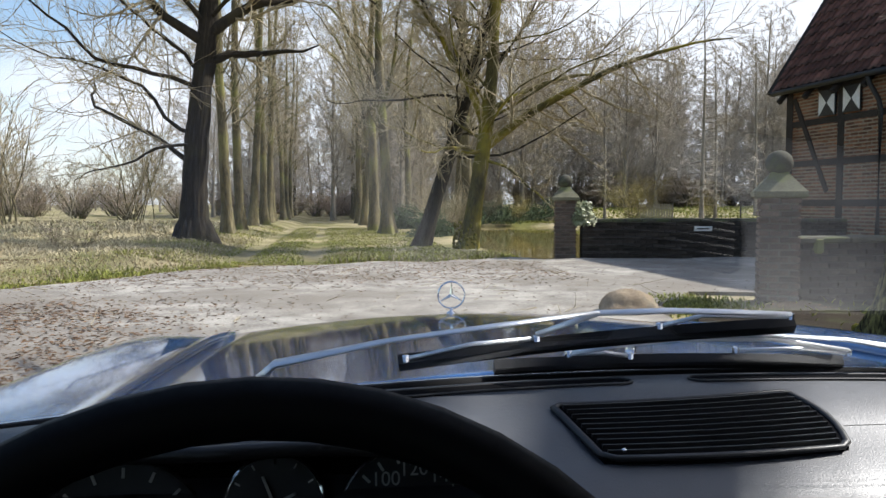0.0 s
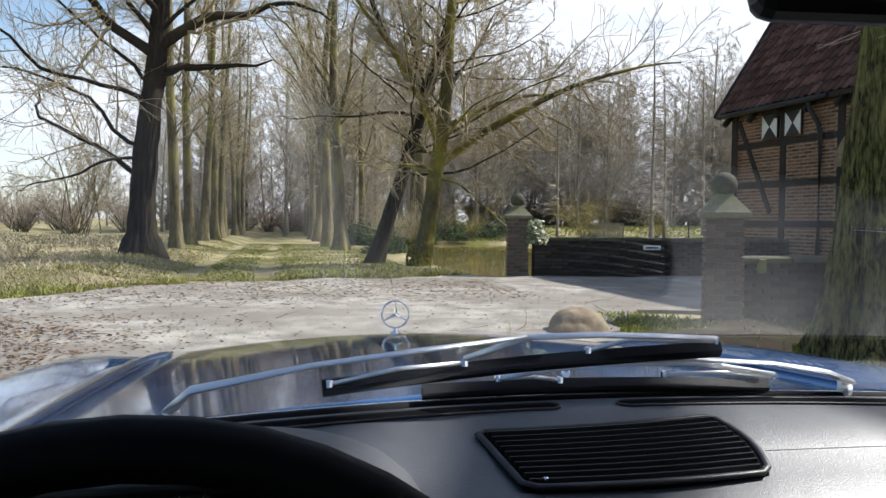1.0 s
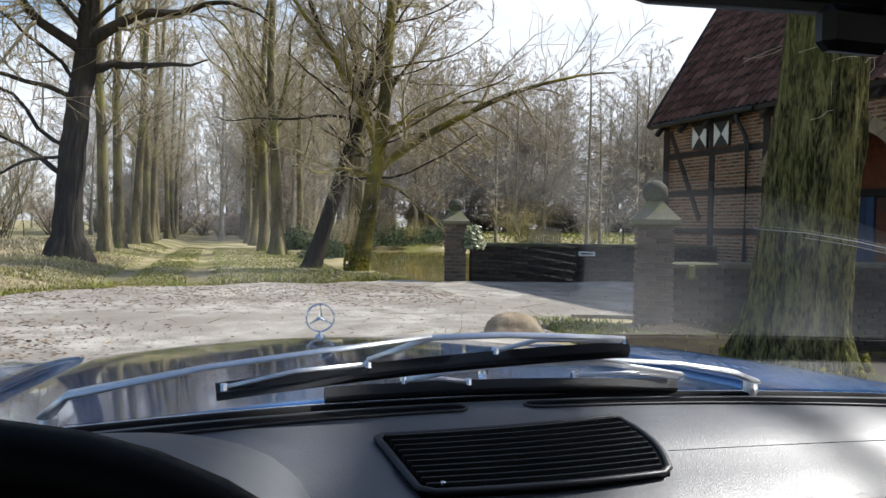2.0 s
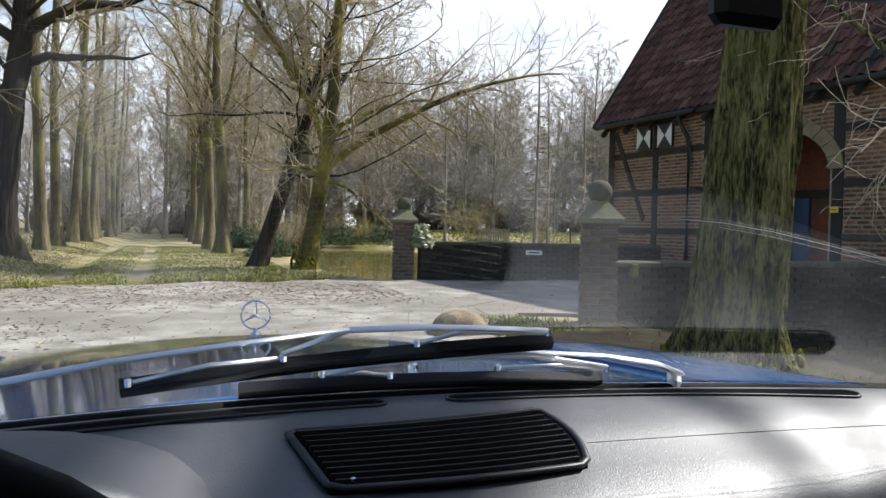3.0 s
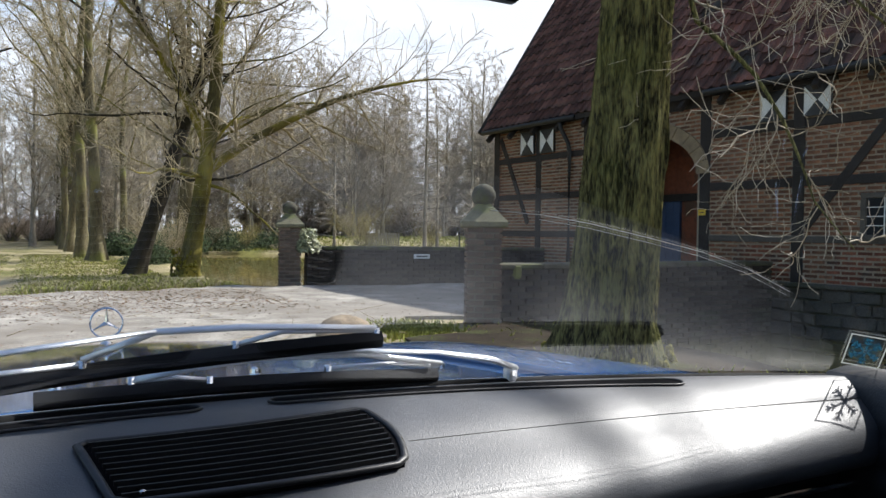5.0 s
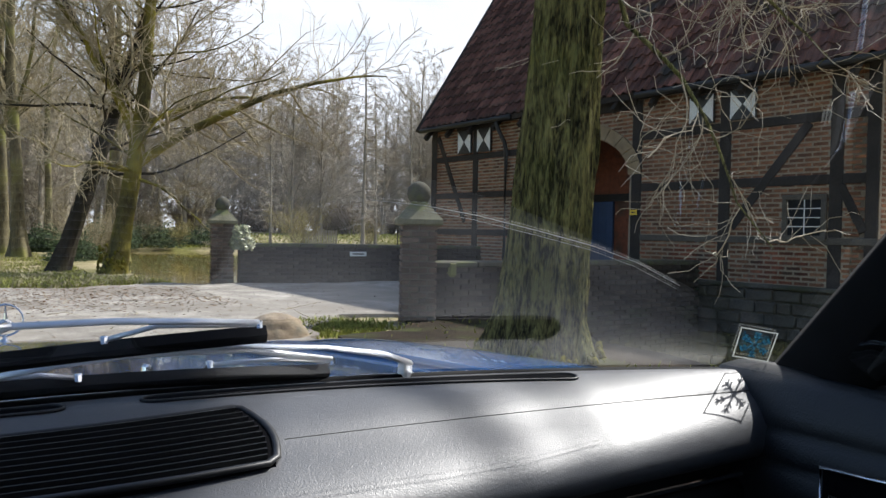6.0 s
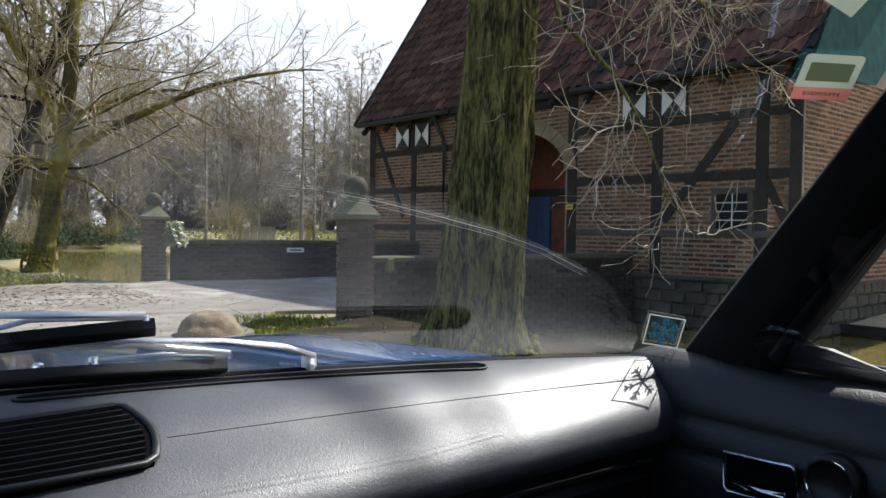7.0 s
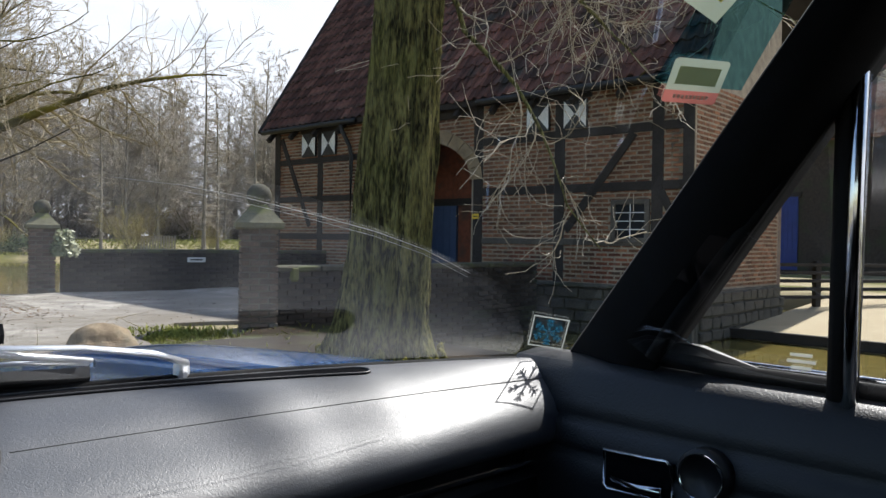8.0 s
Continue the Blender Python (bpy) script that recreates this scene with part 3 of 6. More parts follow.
for cx, cz, sx, sz in (((WX0 + WX1) / 2, WZ1 + 0.04, 0.70, 0.08), ((WX0 + WX1) / 2, WZ0 - 0.04, 0.70, 0.08), (WX0 - 0.04, (WZ0 + WZ1) / 2, 0.08, 0.56), (WX1 + 0.04, (WZ0 + WZ1) / 2, 0.08, 0.56)):
    part("window_frame", boxed((cx, 0.012, cz), (sx, 0.09, sz), bevel=0.006), M_TIMBER_GREY, win)
M_PANE = mat("dark_window_glass", (0.012, 0.014, 0.017), (0.008, 0.009, 0.011), 0.5, 2, 20, 0, rough_vary=0.1, spec=0.15)
for i in range(2):
    for k in range(4):
        part("pane", boxed((WX0 + 0.135 + 0.27 * i, 0.012, WZ0 + 0.07 + 0.14 * k), (0.26, 0.006, 0.13)), M_PANE, win)
part("glazing_bar", boxed(((WX0 + WX1) / 2, 0.02, (WZ0 + WZ1) / 2), (0.013, 0.02, WZ1 - WZ0)), M_WHITE, win)
for k in range(1, 4):
    part("glazing_bar", boxed(((WX0 + WX1) / 2, 0.02, WZ0 + 0.14 * k), (WX1 - WX0, 0.02, 0.014)), M_WHITE, win)

# sandstone gate arch, voussoir by voussoir
for k in range(13):
    a0, a1 = math.pi * k / 13, math.pi * (k + 1) / 13
    bm = bmesh.new()
    ring = []
    for a in (a0 + 0.006, (a0 + a1) / 2, a1 - 0.006):
        for f, dz in ((1.0, 0.85), (1.2, 1.12)):
            ring.append((ARCH_X + ARCH_W * f * math.cos(a) * 0.995, ARCH_S + dz * math.sin(a)))
    order = [0, 2, 4, 5, 3, 1]
    fa = [bm.verts.new((ring[i][0], 0.045, ring[i][1])) for i in order]
    fb = [bm.verts.new((ring[i][0], -0.38, ring[i][1])) for i in order]
    bm.faces.new(fa), bm.faces.new(fb)
    for i in range(6):
        bm.faces.new((fa[i], fa[(i + 1) % 6], fb[(i + 1) % 6], fb[i]))
    part("arch_stone", bm, M_STONE_ARCH, house)
# gate passage with a blue door
part("passage_wall", boxed((ARCH_X, -2.2, 1.7), (3.6, 0.2, 3.8)), M_BRICK_RED, house)
part("passage_side", boxed((ARCH_X - 1.6, -1.3, 1.6), (0.2, 1.7, 3.6)), M_BRICK_OLD, house)
part("passage_side", boxed((ARCH_X + 1.6, -1.3, 1.6), (0.2, 1.7, 3.6)), M_BRICK_OLD, house)
part("passage_lintel", boxed((ARCH_X, -2.05, 2.06), (2.9, 0.14, 0.16)), M_TIMBER, house)
bdoor = part("door", boxed((-0.48, -2.07, 1.0), (0.8, 0.05, 1.95)), M_BLUE_DOOR, house, "blue painted boarded door")
for k in range(4):
    part("board", boxed((-0.78 + 0.2 * k, -2.04, 1.0), (0.19, 0.02, 1.9), bevel=0.004), M_BLUE_DOOR, bdoor)
part("sign_plate", boxed((-3.22, 0.075, 1.63), (0.16, 0.006, 0.10)), M_YELLOW, house, "small yellow enamel sign")
part("sign_plate_bar", boxed((-3.22, 0.080, 1.63), (0.10, 0.003, 0.02)), M_BLACK, house)

# plinth of rough stones along the water
part("plinth_core", boxed(((HX0 + HX1) / 2, -0.11, -0.43), (HX1 - HX0 + 0.1, 0.42, 1.66)), M_PLINTH, house)
part("plinth_core", boxed((HX0 + 0.15, -WING / 2, -0.43), (0.42, WING, 1.66)), M_PLINTH, house)
part("wing_wall", boxed((HX0 + 2.2, -WING - 0.01, 1.2), (4.38, 0.4, 4.9)), M_BRICK_OLD, house)
part("wing_side", boxed((HX0 + 4.4, -(HD + WING) / 2, 1.3), (0.4, HD - WING, 5.1)), M_BRICK_OLD, house)
part("plinth_ledge", boxed(((HX0 - 0.1 - 3.3) / 2, 0.06, 0.415), (-3.3 - HX0 + 0.1, 0.26, 0.07), bevel=0.015), M_PLINTH, house, "worn stone ledge")
rng = random.Random(77)


def stone_row(x0, x1, z, h, place):
    x = x0
    while x < x1:
        w = rng.uniform(0.22, 0.55)
        bm = boxed((0, 0, 0), (w - 0.025, 0.10, h - 0.025), bevel=0.022)
        for v in bm.verts:
            v.co += Vector((rng.uniform(-.012, .012), rng.uniform(-.012, .012), rng.uniform(-.01, .01)))
        ob = part("plinth_stone", bm, M_PLINTH, house)
        ob.matrix_basis = place(x + w / 2, z + h / 2)
        x += w


for r in range(5):
    stone_row(HX0, -3.4, -0.62 + 0.2 * r, 0.2, lambda x, z: Matrix.Translation((x, 0.10, z)))
    stone_row(0.1, 3.7, -0.62 + 0.2 * r, 0.2, lambda x, z: Matrix.Translation((HX0 - 0.07, -x, z)) @ pose(0, 0, 0, 0, 0, 90))


# ---- bricks ----
def clear_of(x, z):
    """Whether a brick centred there shows between timbers and openings."""
    for x0, z0, x1, z1, w in TIMBERS:
        if abs(x - x0) < w / 2 - 0.03 and z0 < z < z1:
            return False
    for x0, z0, x1, z1, w in RAILS:
        if abs(z - z0) < w / 2 - 0.02 and min(x0, x1) < x < max(x0, x1):
            return False
    if ARCH_X - ARCH_W - 0.10 < x < ARCH_X + ARCH_W + 0.10 and z < ARCH_S or ((x - ARCH_X) / 1.74) ** 2 + ((z - ARCH_S) / 1.12) ** 2 < 1 and z >= ARCH_S:
        return False
    if WX0 - 0.06 < x < WX1 + 0.06 and WZ0 - 0.06 < z < WZ1 + 0.06:
        return False
    return True


def brick_mesh(name, sx, sy, sz, material, e=0.006):
    bm = boxed((0, 0, 0), (sx, sy, sz))
    for v in bm.verts:
        if v.co.y > 0:
            v.co.x -= math.copysign(e, v.co.x)
            v.co.z -= math.copysign(e, v.co.z)
    me = bpy.data.meshes.new(name)
    bm.to_mesh(me)
    bm.free()
    me.materials.append(material)
    return me


CUBE = [(-.5, -.5, -.5), (.5, -.5, -.5), (.5, .5, -.5), (-.5, .5, -.5), (-.5, -.5, .5), (.5, -.5, .5), (.5, .5, .5), (-.5, .5, .5)]
CUBE_F = [(3, 2, 6, 7), (0, 4, 5, 1), (0, 3, 7, 4), (1, 5, 6, 2), (0, 1, 2, 3), (4, 7, 6, 5)]


class Bulk:
    """Gathers many small boxes into one mesh."""

    def __init__(self):
        self.v, self.f = [], []

    def add(self, m, s, ease=0.008):
        n = len(self.v)
        for x, y, z in CUBE:
            k = 1 if y < 0 else 0
            self.v.append(tuple(m @ Vector((x * s[0] - (0 if k else math.copysign(ease, x)), y * s[1], z * s[2] - (0 if k else math.copysign(ease, z))))))
        self.f += [tuple(n + i for i in q) for q in CUBE_F]

    def done(self, name, material, parent, label=""):
        return tagged(raw(name, self.v, self.f, material, parent, label), kind="stuff")


def lay_bricks(bulk, singles, x0, x1, z0, z1, place, test, near, rng, pitch=(0.25, 0.077), size=(0.234, 0.05, 0.059)):
    """Running bond over a wall; those for which near() holds are kept apart, up to 300."""
    r, z = 0, z0 + pitch[1] / 2
    while z < z1:
        x = x0 - (pitch[0] / 2 if r % 2 else 0)
        while x < x1:
            c = x + pitch[0] / 2
            a, b = max(x0, c - size[0] / 2), min(x1, c + size[0] / 2)
            cc = (a + b) / 2
            if b - a > 0.05 and test(cc, z):
                m = place(cc + rng.uniform(-.003, .003), z + rng.uniform(-.002, .002)) @ pose(0, rng.uniform(-.004, .006), 0, 0, rng.uniform(-.8, .8), 0)
                if b - a > size[0] - 0.01 and near(cc, z) and len(singles) < 300:
                    singles.append(m)
                else:
                    bulk.add(m, (b - a, size[1], size[2]))
            x += pitch[0]
        z += pitch[1]
        r += 1


def patched(x, z):
    """Panels mended with redder brick, low on the front and beside the gate."""
    return z < 1.05 + 0.12 * noise.noise((x * 2, z * 3, 1)) and (-4.95 < x < -3.9 or -6.5 < x < -5.6) or z < 2.0 and -3.4 < x < -3.0


front_single, front_bulk, red_bulk = [], Bulk(), Bulk()
rng = random.Random(4)
lay_bricks(front_bulk, front_single, HX0, HX1, 0.45, 3.78, lambda x, z: Matrix.Translation((x, -0.018, z)), lambda x, z: clear_of(x, z) and not patched(x, z), lambda x, z: -6.9 < x < -3.4 and 1.2 < z < 3.1, rng)
lay_bricks(front_bulk, [], 0.05, 3.75, 0.42, 3.7, lambda x, z: Matrix.Translation((HX0 + 0.018, -x, z)) @ pose(0, 0, 0, 0, 0, 90), lambda x, z: True, lambda x, z: False, rng)
lay_bricks(red_bulk, [], HX0, HX1, 0.45, 3.78, lambda x, z: Matrix.Translation((x, -0.018, z)), lambda x, z: clear_of(x, z) and patched(x, z), lambda x, z: False, rng)
red_bulk.done("patched_brickwork", M_BRICK_RED, house, "patches of redder brick")
front_bulk.done("brickwork", M_BRICK, house, "weathered red-brown brick infill")
me = brick_mesh("brick", 0.234, 0.05, 0.059, M_BRICK_PC)
for m in front_single:
    ob = new("brick", me)
    ob.parent = house
    ob.matrix_basis = m

# ---- pantiles ----
slope = math.atan(RISE)
TW, TL = 0.235, 0.31


def tile_verts():
    prof = [(-0.5, 0.0), (-0.38, -0.012), (-0.22, -0.018), (-0.02, -0.012), (0.14, 0.022), (0.30, 0.042), (0.44, 0.03), (0.53, 0.004)]
    v = []
    for y, lift in ((-0.56 * TL, 0.035), (-0.56 * TL, 0.016), (0.56 * TL, 0.0)):
        v += [(x * TW, y, z + lift) for x, z in prof]
    n = len(prof)
    f = [(i, i + 1, n + i + 1, n + i) for i in range(n - 1)] + [(i, 2 * n + i, 2 * n + i + 1, i + 1) for i in range(n - 1)]
    return v, f


tv, tf = tile_verts()
tile_me = bpy.data.meshes.new("roof_tile")
tile_me.from_pydata(tv, [], tf)
tile_me.materials.append(M_TILE_PC)
rng = random.Random(6)
bv, bf, kept = [], [], 0
rows_n = int((HD / 2 + EAVE_Y) / math.cos(slope) / TL)
cols_n = int((HX1 - HX0 + 0.5) / TW)
for r in range(rows_n + 1):
    for c in range(cols_n):
        x = HX0 - 0.25 + TW * (c + 0.5)
        d = TL * (r + 0.42)
        m = Matrix.Translation((x + rng.gauss(0, .005), EAVE_Y - d * math.cos(slope), EAVE_Z + d * math.sin(slope) + rng.gauss(0, .005))) @ pose(0, 0, 0, 0, 0, 180) @ pose(0, 0, 0, math.degrees(slope) + rng.gauss(0, .9), rng.gauss(0, .9), rng.gauss(0, 1.0))
        if r < 14 and x > HX1 - 5.2 and kept < 300:
            ob = new("roof_tile", tile_me)
            ob.parent = roofs[0]
            ob.matrix_basis = m
            kept += 1
        else:
            n = len(bv)
            bv += [tuple(m @ Vector(p)) for p in tv]
            bf += [tuple(n + i for i in q) for q in tf]
tagged(raw("roof_tiles", bv, bf, M_TILE, roofs[0], "weathered red pantiles"), kind="stuff")
part("verge_board", sweep(bmesh.new(), [(HX1 + 0.26, EAVE_Y + 0.03, EAVE_Z - 0.08), (HX1 + 0.26, -HD / 2, EAVE_Z - 0.08 + (HD / 2 + EAVE_Y) * RISE)], 0.07, 4), M_TIMBER, roofs[0])
part("ridge", sweep(bmesh.new(), [(x, -HD / 2, EAVE_Z + (HD / 2 + EAVE_Y) * RISE + 0.02) for x in lin(HX0 - 0.25, HX1 + 0.25, 20)], 0.10, 8), M_TILE, roofs[0])

# ---- bridge pillars and parapets ----
def gate_pillar(m, label):
    p = thing("gate_pillar", m, label, "pillar", "bridge gate pillars")
    part("shaft", boxed((0, 0, 0.42), (0.40, 0.40, 1.66)), M_MORTAR_OLD, p)
    bulk, one, r = Bulk(), [], random.Random(int(m.translation.y * 10))
    for k in range(4):
        side = pose(0, 0, 0, 0, 0, 90 * k)
        lay_bricks(bulk, one, -0.222, 0.222, -0.2, 1.25, lambda x, z: side @ Matrix.Translation((x, 0.20, z)), lambda x, z: True, lambda x, z: 0.05 < z, r, (0.222, 0.077), (0.21, 0.05, 0.064))
    bulk.done("brickwork", M_BRICK_OLD, p)
    me = brick_mesh("brick", 0.21, 0.05, 0.064, M_BRICK_OLD_PC)
    for q in one:
        ob = new("brick", me)
        ob.parent = p
        ob.matrix_basis = q
    bm = bmesh.new()
    prof = [(0.25, 1.25), (0.29, 1.27), (0.29, 1.33), (0.265, 1.355), (0.11, 1.53), (0.095, 1.56)]
    rings = [[bm.verts.new((r * sx, r * sy, z)) for sx, sy in ((-1, -1), (1, -1), (1, 1), (-1, 1))] for r, z in prof]
    for a, b in zip(rings, rings[1:]):
        for i in range(4):
            bm.faces.new((a[i], a[(i + 1) % 4], b[(i + 1) % 4], b[i]))
    bm.faces.new(rings[0]), bm.faces.new(rings[-1])
    part("cap", bm, M_STONE, p, "mossy sandstone pyramid cap")
    bm = bmesh.new()
    prof = [(0.10, 1.55), (0.075, 1.58)] + [(0.155 * math.sin(a), 1.665 - 0.155 * math.cos(a)) for a in lin(0.52, math.pi - 0.03, 14)]
    lathe(bm, prof, 24)
    part("ball", bm, M_STONE_BALL, p, "dark weathered stone ball", smooth=True)
    return p


near_pillar = gate_pillar(pose(4.87, 8.97, 0, 0, 0, -26), "brick gate pillar with a mossy stone cap and ball")
far_pillar = gate_pillar(pose(4.52, 16.45, 0, 0, 0, -12), "brick gate pillar with stone ball, half overgrown with ivy")


def parapet(a, b, top, label):
    a, b = Vector(a), Vector(b)
    d = b - a
    m = Matrix.Translation((*((a + b) / 2), 0)) @ pose(0, 0, 0, 0, 0, math.degrees(math.atan2(d.y, d.x)))
    w = thing("parapet", m, label, "wall")
    bulk, one, r = Bulk(), [], random.Random(int(a.y * 10))
    for turn in (0, 180):
        side = pose(0, 0, 0, 0, 0, turn)
        lay_bricks(bulk, one, -d.length / 2, d.length / 2, -1.2, top, lambda x, z: side @ Matrix.Translation((x, 0.178, z)), lambda x, z: True,
                   lambda x, z: turn == 180 and z > 0.05, r, (0.25, 0.077), (0.237, 0.05, 0.064))
    bulk.done("brickwork", M_BRICK_MOSS_SHADE, w)
    me = brick_mesh("brick", 0.237, 0.05, 0.064, M_BRICK_MOSS_SHADE_PC)
    for q in one:
        ob = new("brick", me)
        ob.parent = w
        ob.matrix_basis = q
    part("masonry", boxed((0, 0, top / 2 - 0.7), (d.length, 0.35, top + 1.4)), M_MORTAR_SHADE, w)
    n = int(d.length / 0.62)
    for k in range(n):
        part("coping_stone", boxed(((k + 0.5) / n * d.length - d.length / 2, r.uniform(-.006, .006), top + 0.035), (d.length / n - 0.008, 0.44, 0.075), bevel=0.016), M_STONE_BALL, w)
    return w


far_parapet = parapet((4.85, 16.35), (10.4, 15.55), 0.80, "dark brick bridge parapet with a small white sign")
near_parapet = parapet((5.02, 9.0), (10.55, 9.35), 0.72, "dark brick bridge parapet beside the moat")

# a white sign on the far parapet, a stone stump at the near one
sign_at = far_parapet.matrix_basis.inverted() @ Vector((7.35, 15.8, 0.62))
sgn = part("wall_sign", boxed((sign_at.x, -0.215, 0.66), (0.38, 0.02, 0.10), bevel=0.004), M_WHITE, far_parapet, "small white sign")
part("sign_bar", boxed((sign_at.x, -0.227, 0.66), (0.26, 0.004, 0.03)), M_ZINC, sgn)
part("end_stone", boxed((-2.50, -0.02, 0.69), (0.14, 0.42, 0.2), bevel=0.03), M_STONE, near_parapet, "sunlit mossy end stone")


def boulder(m, s, seed, label):
    bm = bmesh.new()
    bmesh.ops.create_icosphere(bm, subdivisions=4, radius=1)
    for v in bm.verts:
        p = v.co.copy()
        k = 1 + 0.22 * noise.noise(p * 1.1 + Vector((seed, 0, 0))) + 0.07 * noise.noise(p * 3.5 + Vector((0, seed, 0))) + 0.02 * noise.noise(p * 11)
        v.co = Vector((p.x * s[0], p.y * s[1], p.z * s[2])) * k
    ob = part("boulder", bm, M_ROCK, None, smooth=True)
    ob.matrix_basis = m
    return tagged(ob, label, "boulder", "boulders by the bridge")


boulder(pose(2.70, 8.19, 0.03, 0, 4, 20), (0.36, 0.28, 0.27), 2.0, "pale brown boulder beside the forecourt")

# ---- landing, fence and barn behind the gatehouse ----
bm = bmesh.new()
o = [(12.4, 6.45), (12.2, 1.5), (19.5, 1.5), (19.5, 7.0)]
top = [bm.verts.new((x, y, -0.28 if x < 13 else 0.06)) for x, y in o]
bot = [bm.verts.new((x, y, -1.0)) for x, y in o]
bm.faces.new(top), bm.faces.new(bot)
for i in range(4):
    bm.faces.new((top[i], top[(i + 1) % 4], bot[(i + 1) % 4], bot[i]))
landing = tagged(part("landing", bm, M_SAND), "sunlit sandy landing sloping to the moat", "landing", kind="structure")
for k in range(6):
    ob = part("edge_plank", boxed((0, 0, 0), (0.82, 0.10, 0.16), bevel=0.01), M_TIMBER, landing)
    ob.matrix_basis = Matrix.Translation((12.33 - 0.02 * k, 6.1 - 0.83 * k, -0.32)) @ pose(0, 0, 0, 0, 0, 92)

fence = thing("fence", pose(15.45, 7.1, 0.05, 0, 0, -32), "weathered dark wooden rail fence on the landing", "fence")
for k in range(4):
    part("post", boxed((1.0 * k + 0.1, 0, 0.33), (0.13, 0.13, 0.95), bevel=0.01), M_TIMBER, fence)
for k in range(5):
    part("rail", boxed((1.75, -0.085, 0.06 + 0.165 * k), (3.9, 0.04, 0.07), bevel=0.006), M_TIMBER, fence)

barn = thing("barn", pose(34, 8.5, 0), "dark brick barn with a red tiled roof behind the gatehouse", "barn")
# wall turned from the sun, its shade deepened by the darker brick
part("wall", boxed((4, 2, 2.6), (8, 34, 6.6)), M_BRICK_MOSS_SHADE, barn)
for s in (-1, 1):
    bm = bmesh.new()
    x0, x1 = (-0.5, 4) if s < 0 else (8.5, 4)
    vs = [bm.verts.new((x, y, z + dz)) for dz in (0, 0.14) for x, y, z in ((x0, -15.4, 5.6), (x0, 19.4, 5.6), (x1, 19.4, 10.2), (x1, -15.4, 10.2))]
    for q in ((0, 1, 2, 3), (4, 5, 6, 7), (0, 1, 5, 4), (1, 2, 6, 5), (2, 3, 7, 6), (3, 0, 4, 7)):
        bm.faces.new([vs[i] for i in q])
    part("roof", bm, M_TILE, barn, "red tiled roof")
bd = part("door", boxed((-0.03, 5.75, 1.7), (0.08, 1.0, 3.2), bevel=0.01), M_BLUE_BRIGHT, barn, "bright blue door")
for k in range(5):
    part("board", boxed((-0.08, 5.35 + 0.2 * k, 1.7), (0.02, 0.19, 3.1), bevel=0.004), M_BLUE_BRIGHT, bd)
part("door_frame", boxed((-0.04, 5.75, 3.4), (0.12, 1.3, 0.18)), M_TIMBER, barn)
part("shaft", boxed((0, 0, 0.45), (0.42, 0.42, 1.3), bevel=0.02), M_STONE, thing("stone_post", pose(17.4, 3.9, 0), "grey stone post by the landing", "post"))

# pond edge: white paling and rail fence on the far lawn
pal = thing("garden_fence", pose(22.7, 57, ground_z(23, 57), 0, 0, -12), "low pale paling fence on the far lawn", "fence")
for k in range(14):
    part("pale", boxed((0.2 * k, 0, 0.55), (0.14, 0.03, 1.1)), M_WOOD_PALE, pal)
part("rail", boxed((1.3, 0.03, 0.75), (2.8, 0.04, 0.1)), M_WOOD_PALE, pal)
wire = thing("post_fence", pose(29.5, 54, ground_z(30, 54), 0, 0, -20), "thin dark post-and-wire fence behind the parapet", "fence")
for k in range(5):
    part("post", boxed((1.9 * k, 0, 0.6), (0.09, 0.09, 1.5), bevel=0.008), M_TIMBER, wire)
for z in (0.5, 0.9, 1.25):
    part("wire", sweep(bmesh.new(), [(0, 0, z), (3.8, 0, z - .02), (7.6, 0, z)], 0.008, 4), M_ZINC, wire)

# ---- trees ----
def branch(rng, p, d, length, r, n, wander, up, tip=0.25):
    """A wandering tapered polyline from p along d; up bends it to the sky."""
    pts, rad = [p.copy()], [r]
    d = d.normalized()
    for i in range(n):
        d = d + Vector((rng.gauss(0, wander), rng.gauss(0, wander), rng.gauss(0, wander) + up))
        d.normalize()
        p = p + d * (length / n)
        pts.append(p.copy())
        rad.append(r * (1 - (1 - tip) * (i + 1) / n))
    return pts, rad


def side_way(rng, d, angle):
    """A direction at that angle from d, on a random side."""
    a = d.orthogonal().normalized()
    b = d.cross(a)
    t = rng.uniform(0, 2 * math.pi)
    return d * math.cos(angle) + (a * math.cos(t) + b * math.sin(t)) * math.sin(angle)


def children(rng, host, count, lo, hi, length, ratio, angle, n, wander, up, taper=0.5):
    out = []
    pts, rad = host
    k = len(pts) - 1
    for c in range(count):
        f = lo + (hi - lo) * (c + rng.random()) / count
        i = min(k - 1, int(f * k))
        w = f * k - i
        p = pts[i].lerp(pts[i + 1], w)
        r = rad[i] * (1 - w) + rad[i + 1] * w
        d = side_way(rng, (pts[i + 1] - pts[i]).normalized(), radians(rng.uniform(*angle)))
        ln = length * (1 - taper * (f - lo) / (hi - lo + 1e-6)) * rng.uniform(0.7, 1.25)
        out.append(branch(rng, p, d, ln, max(0.0025, r * ratio * rng.uniform(0.7, 1.1)), n, wander, up))
    return out


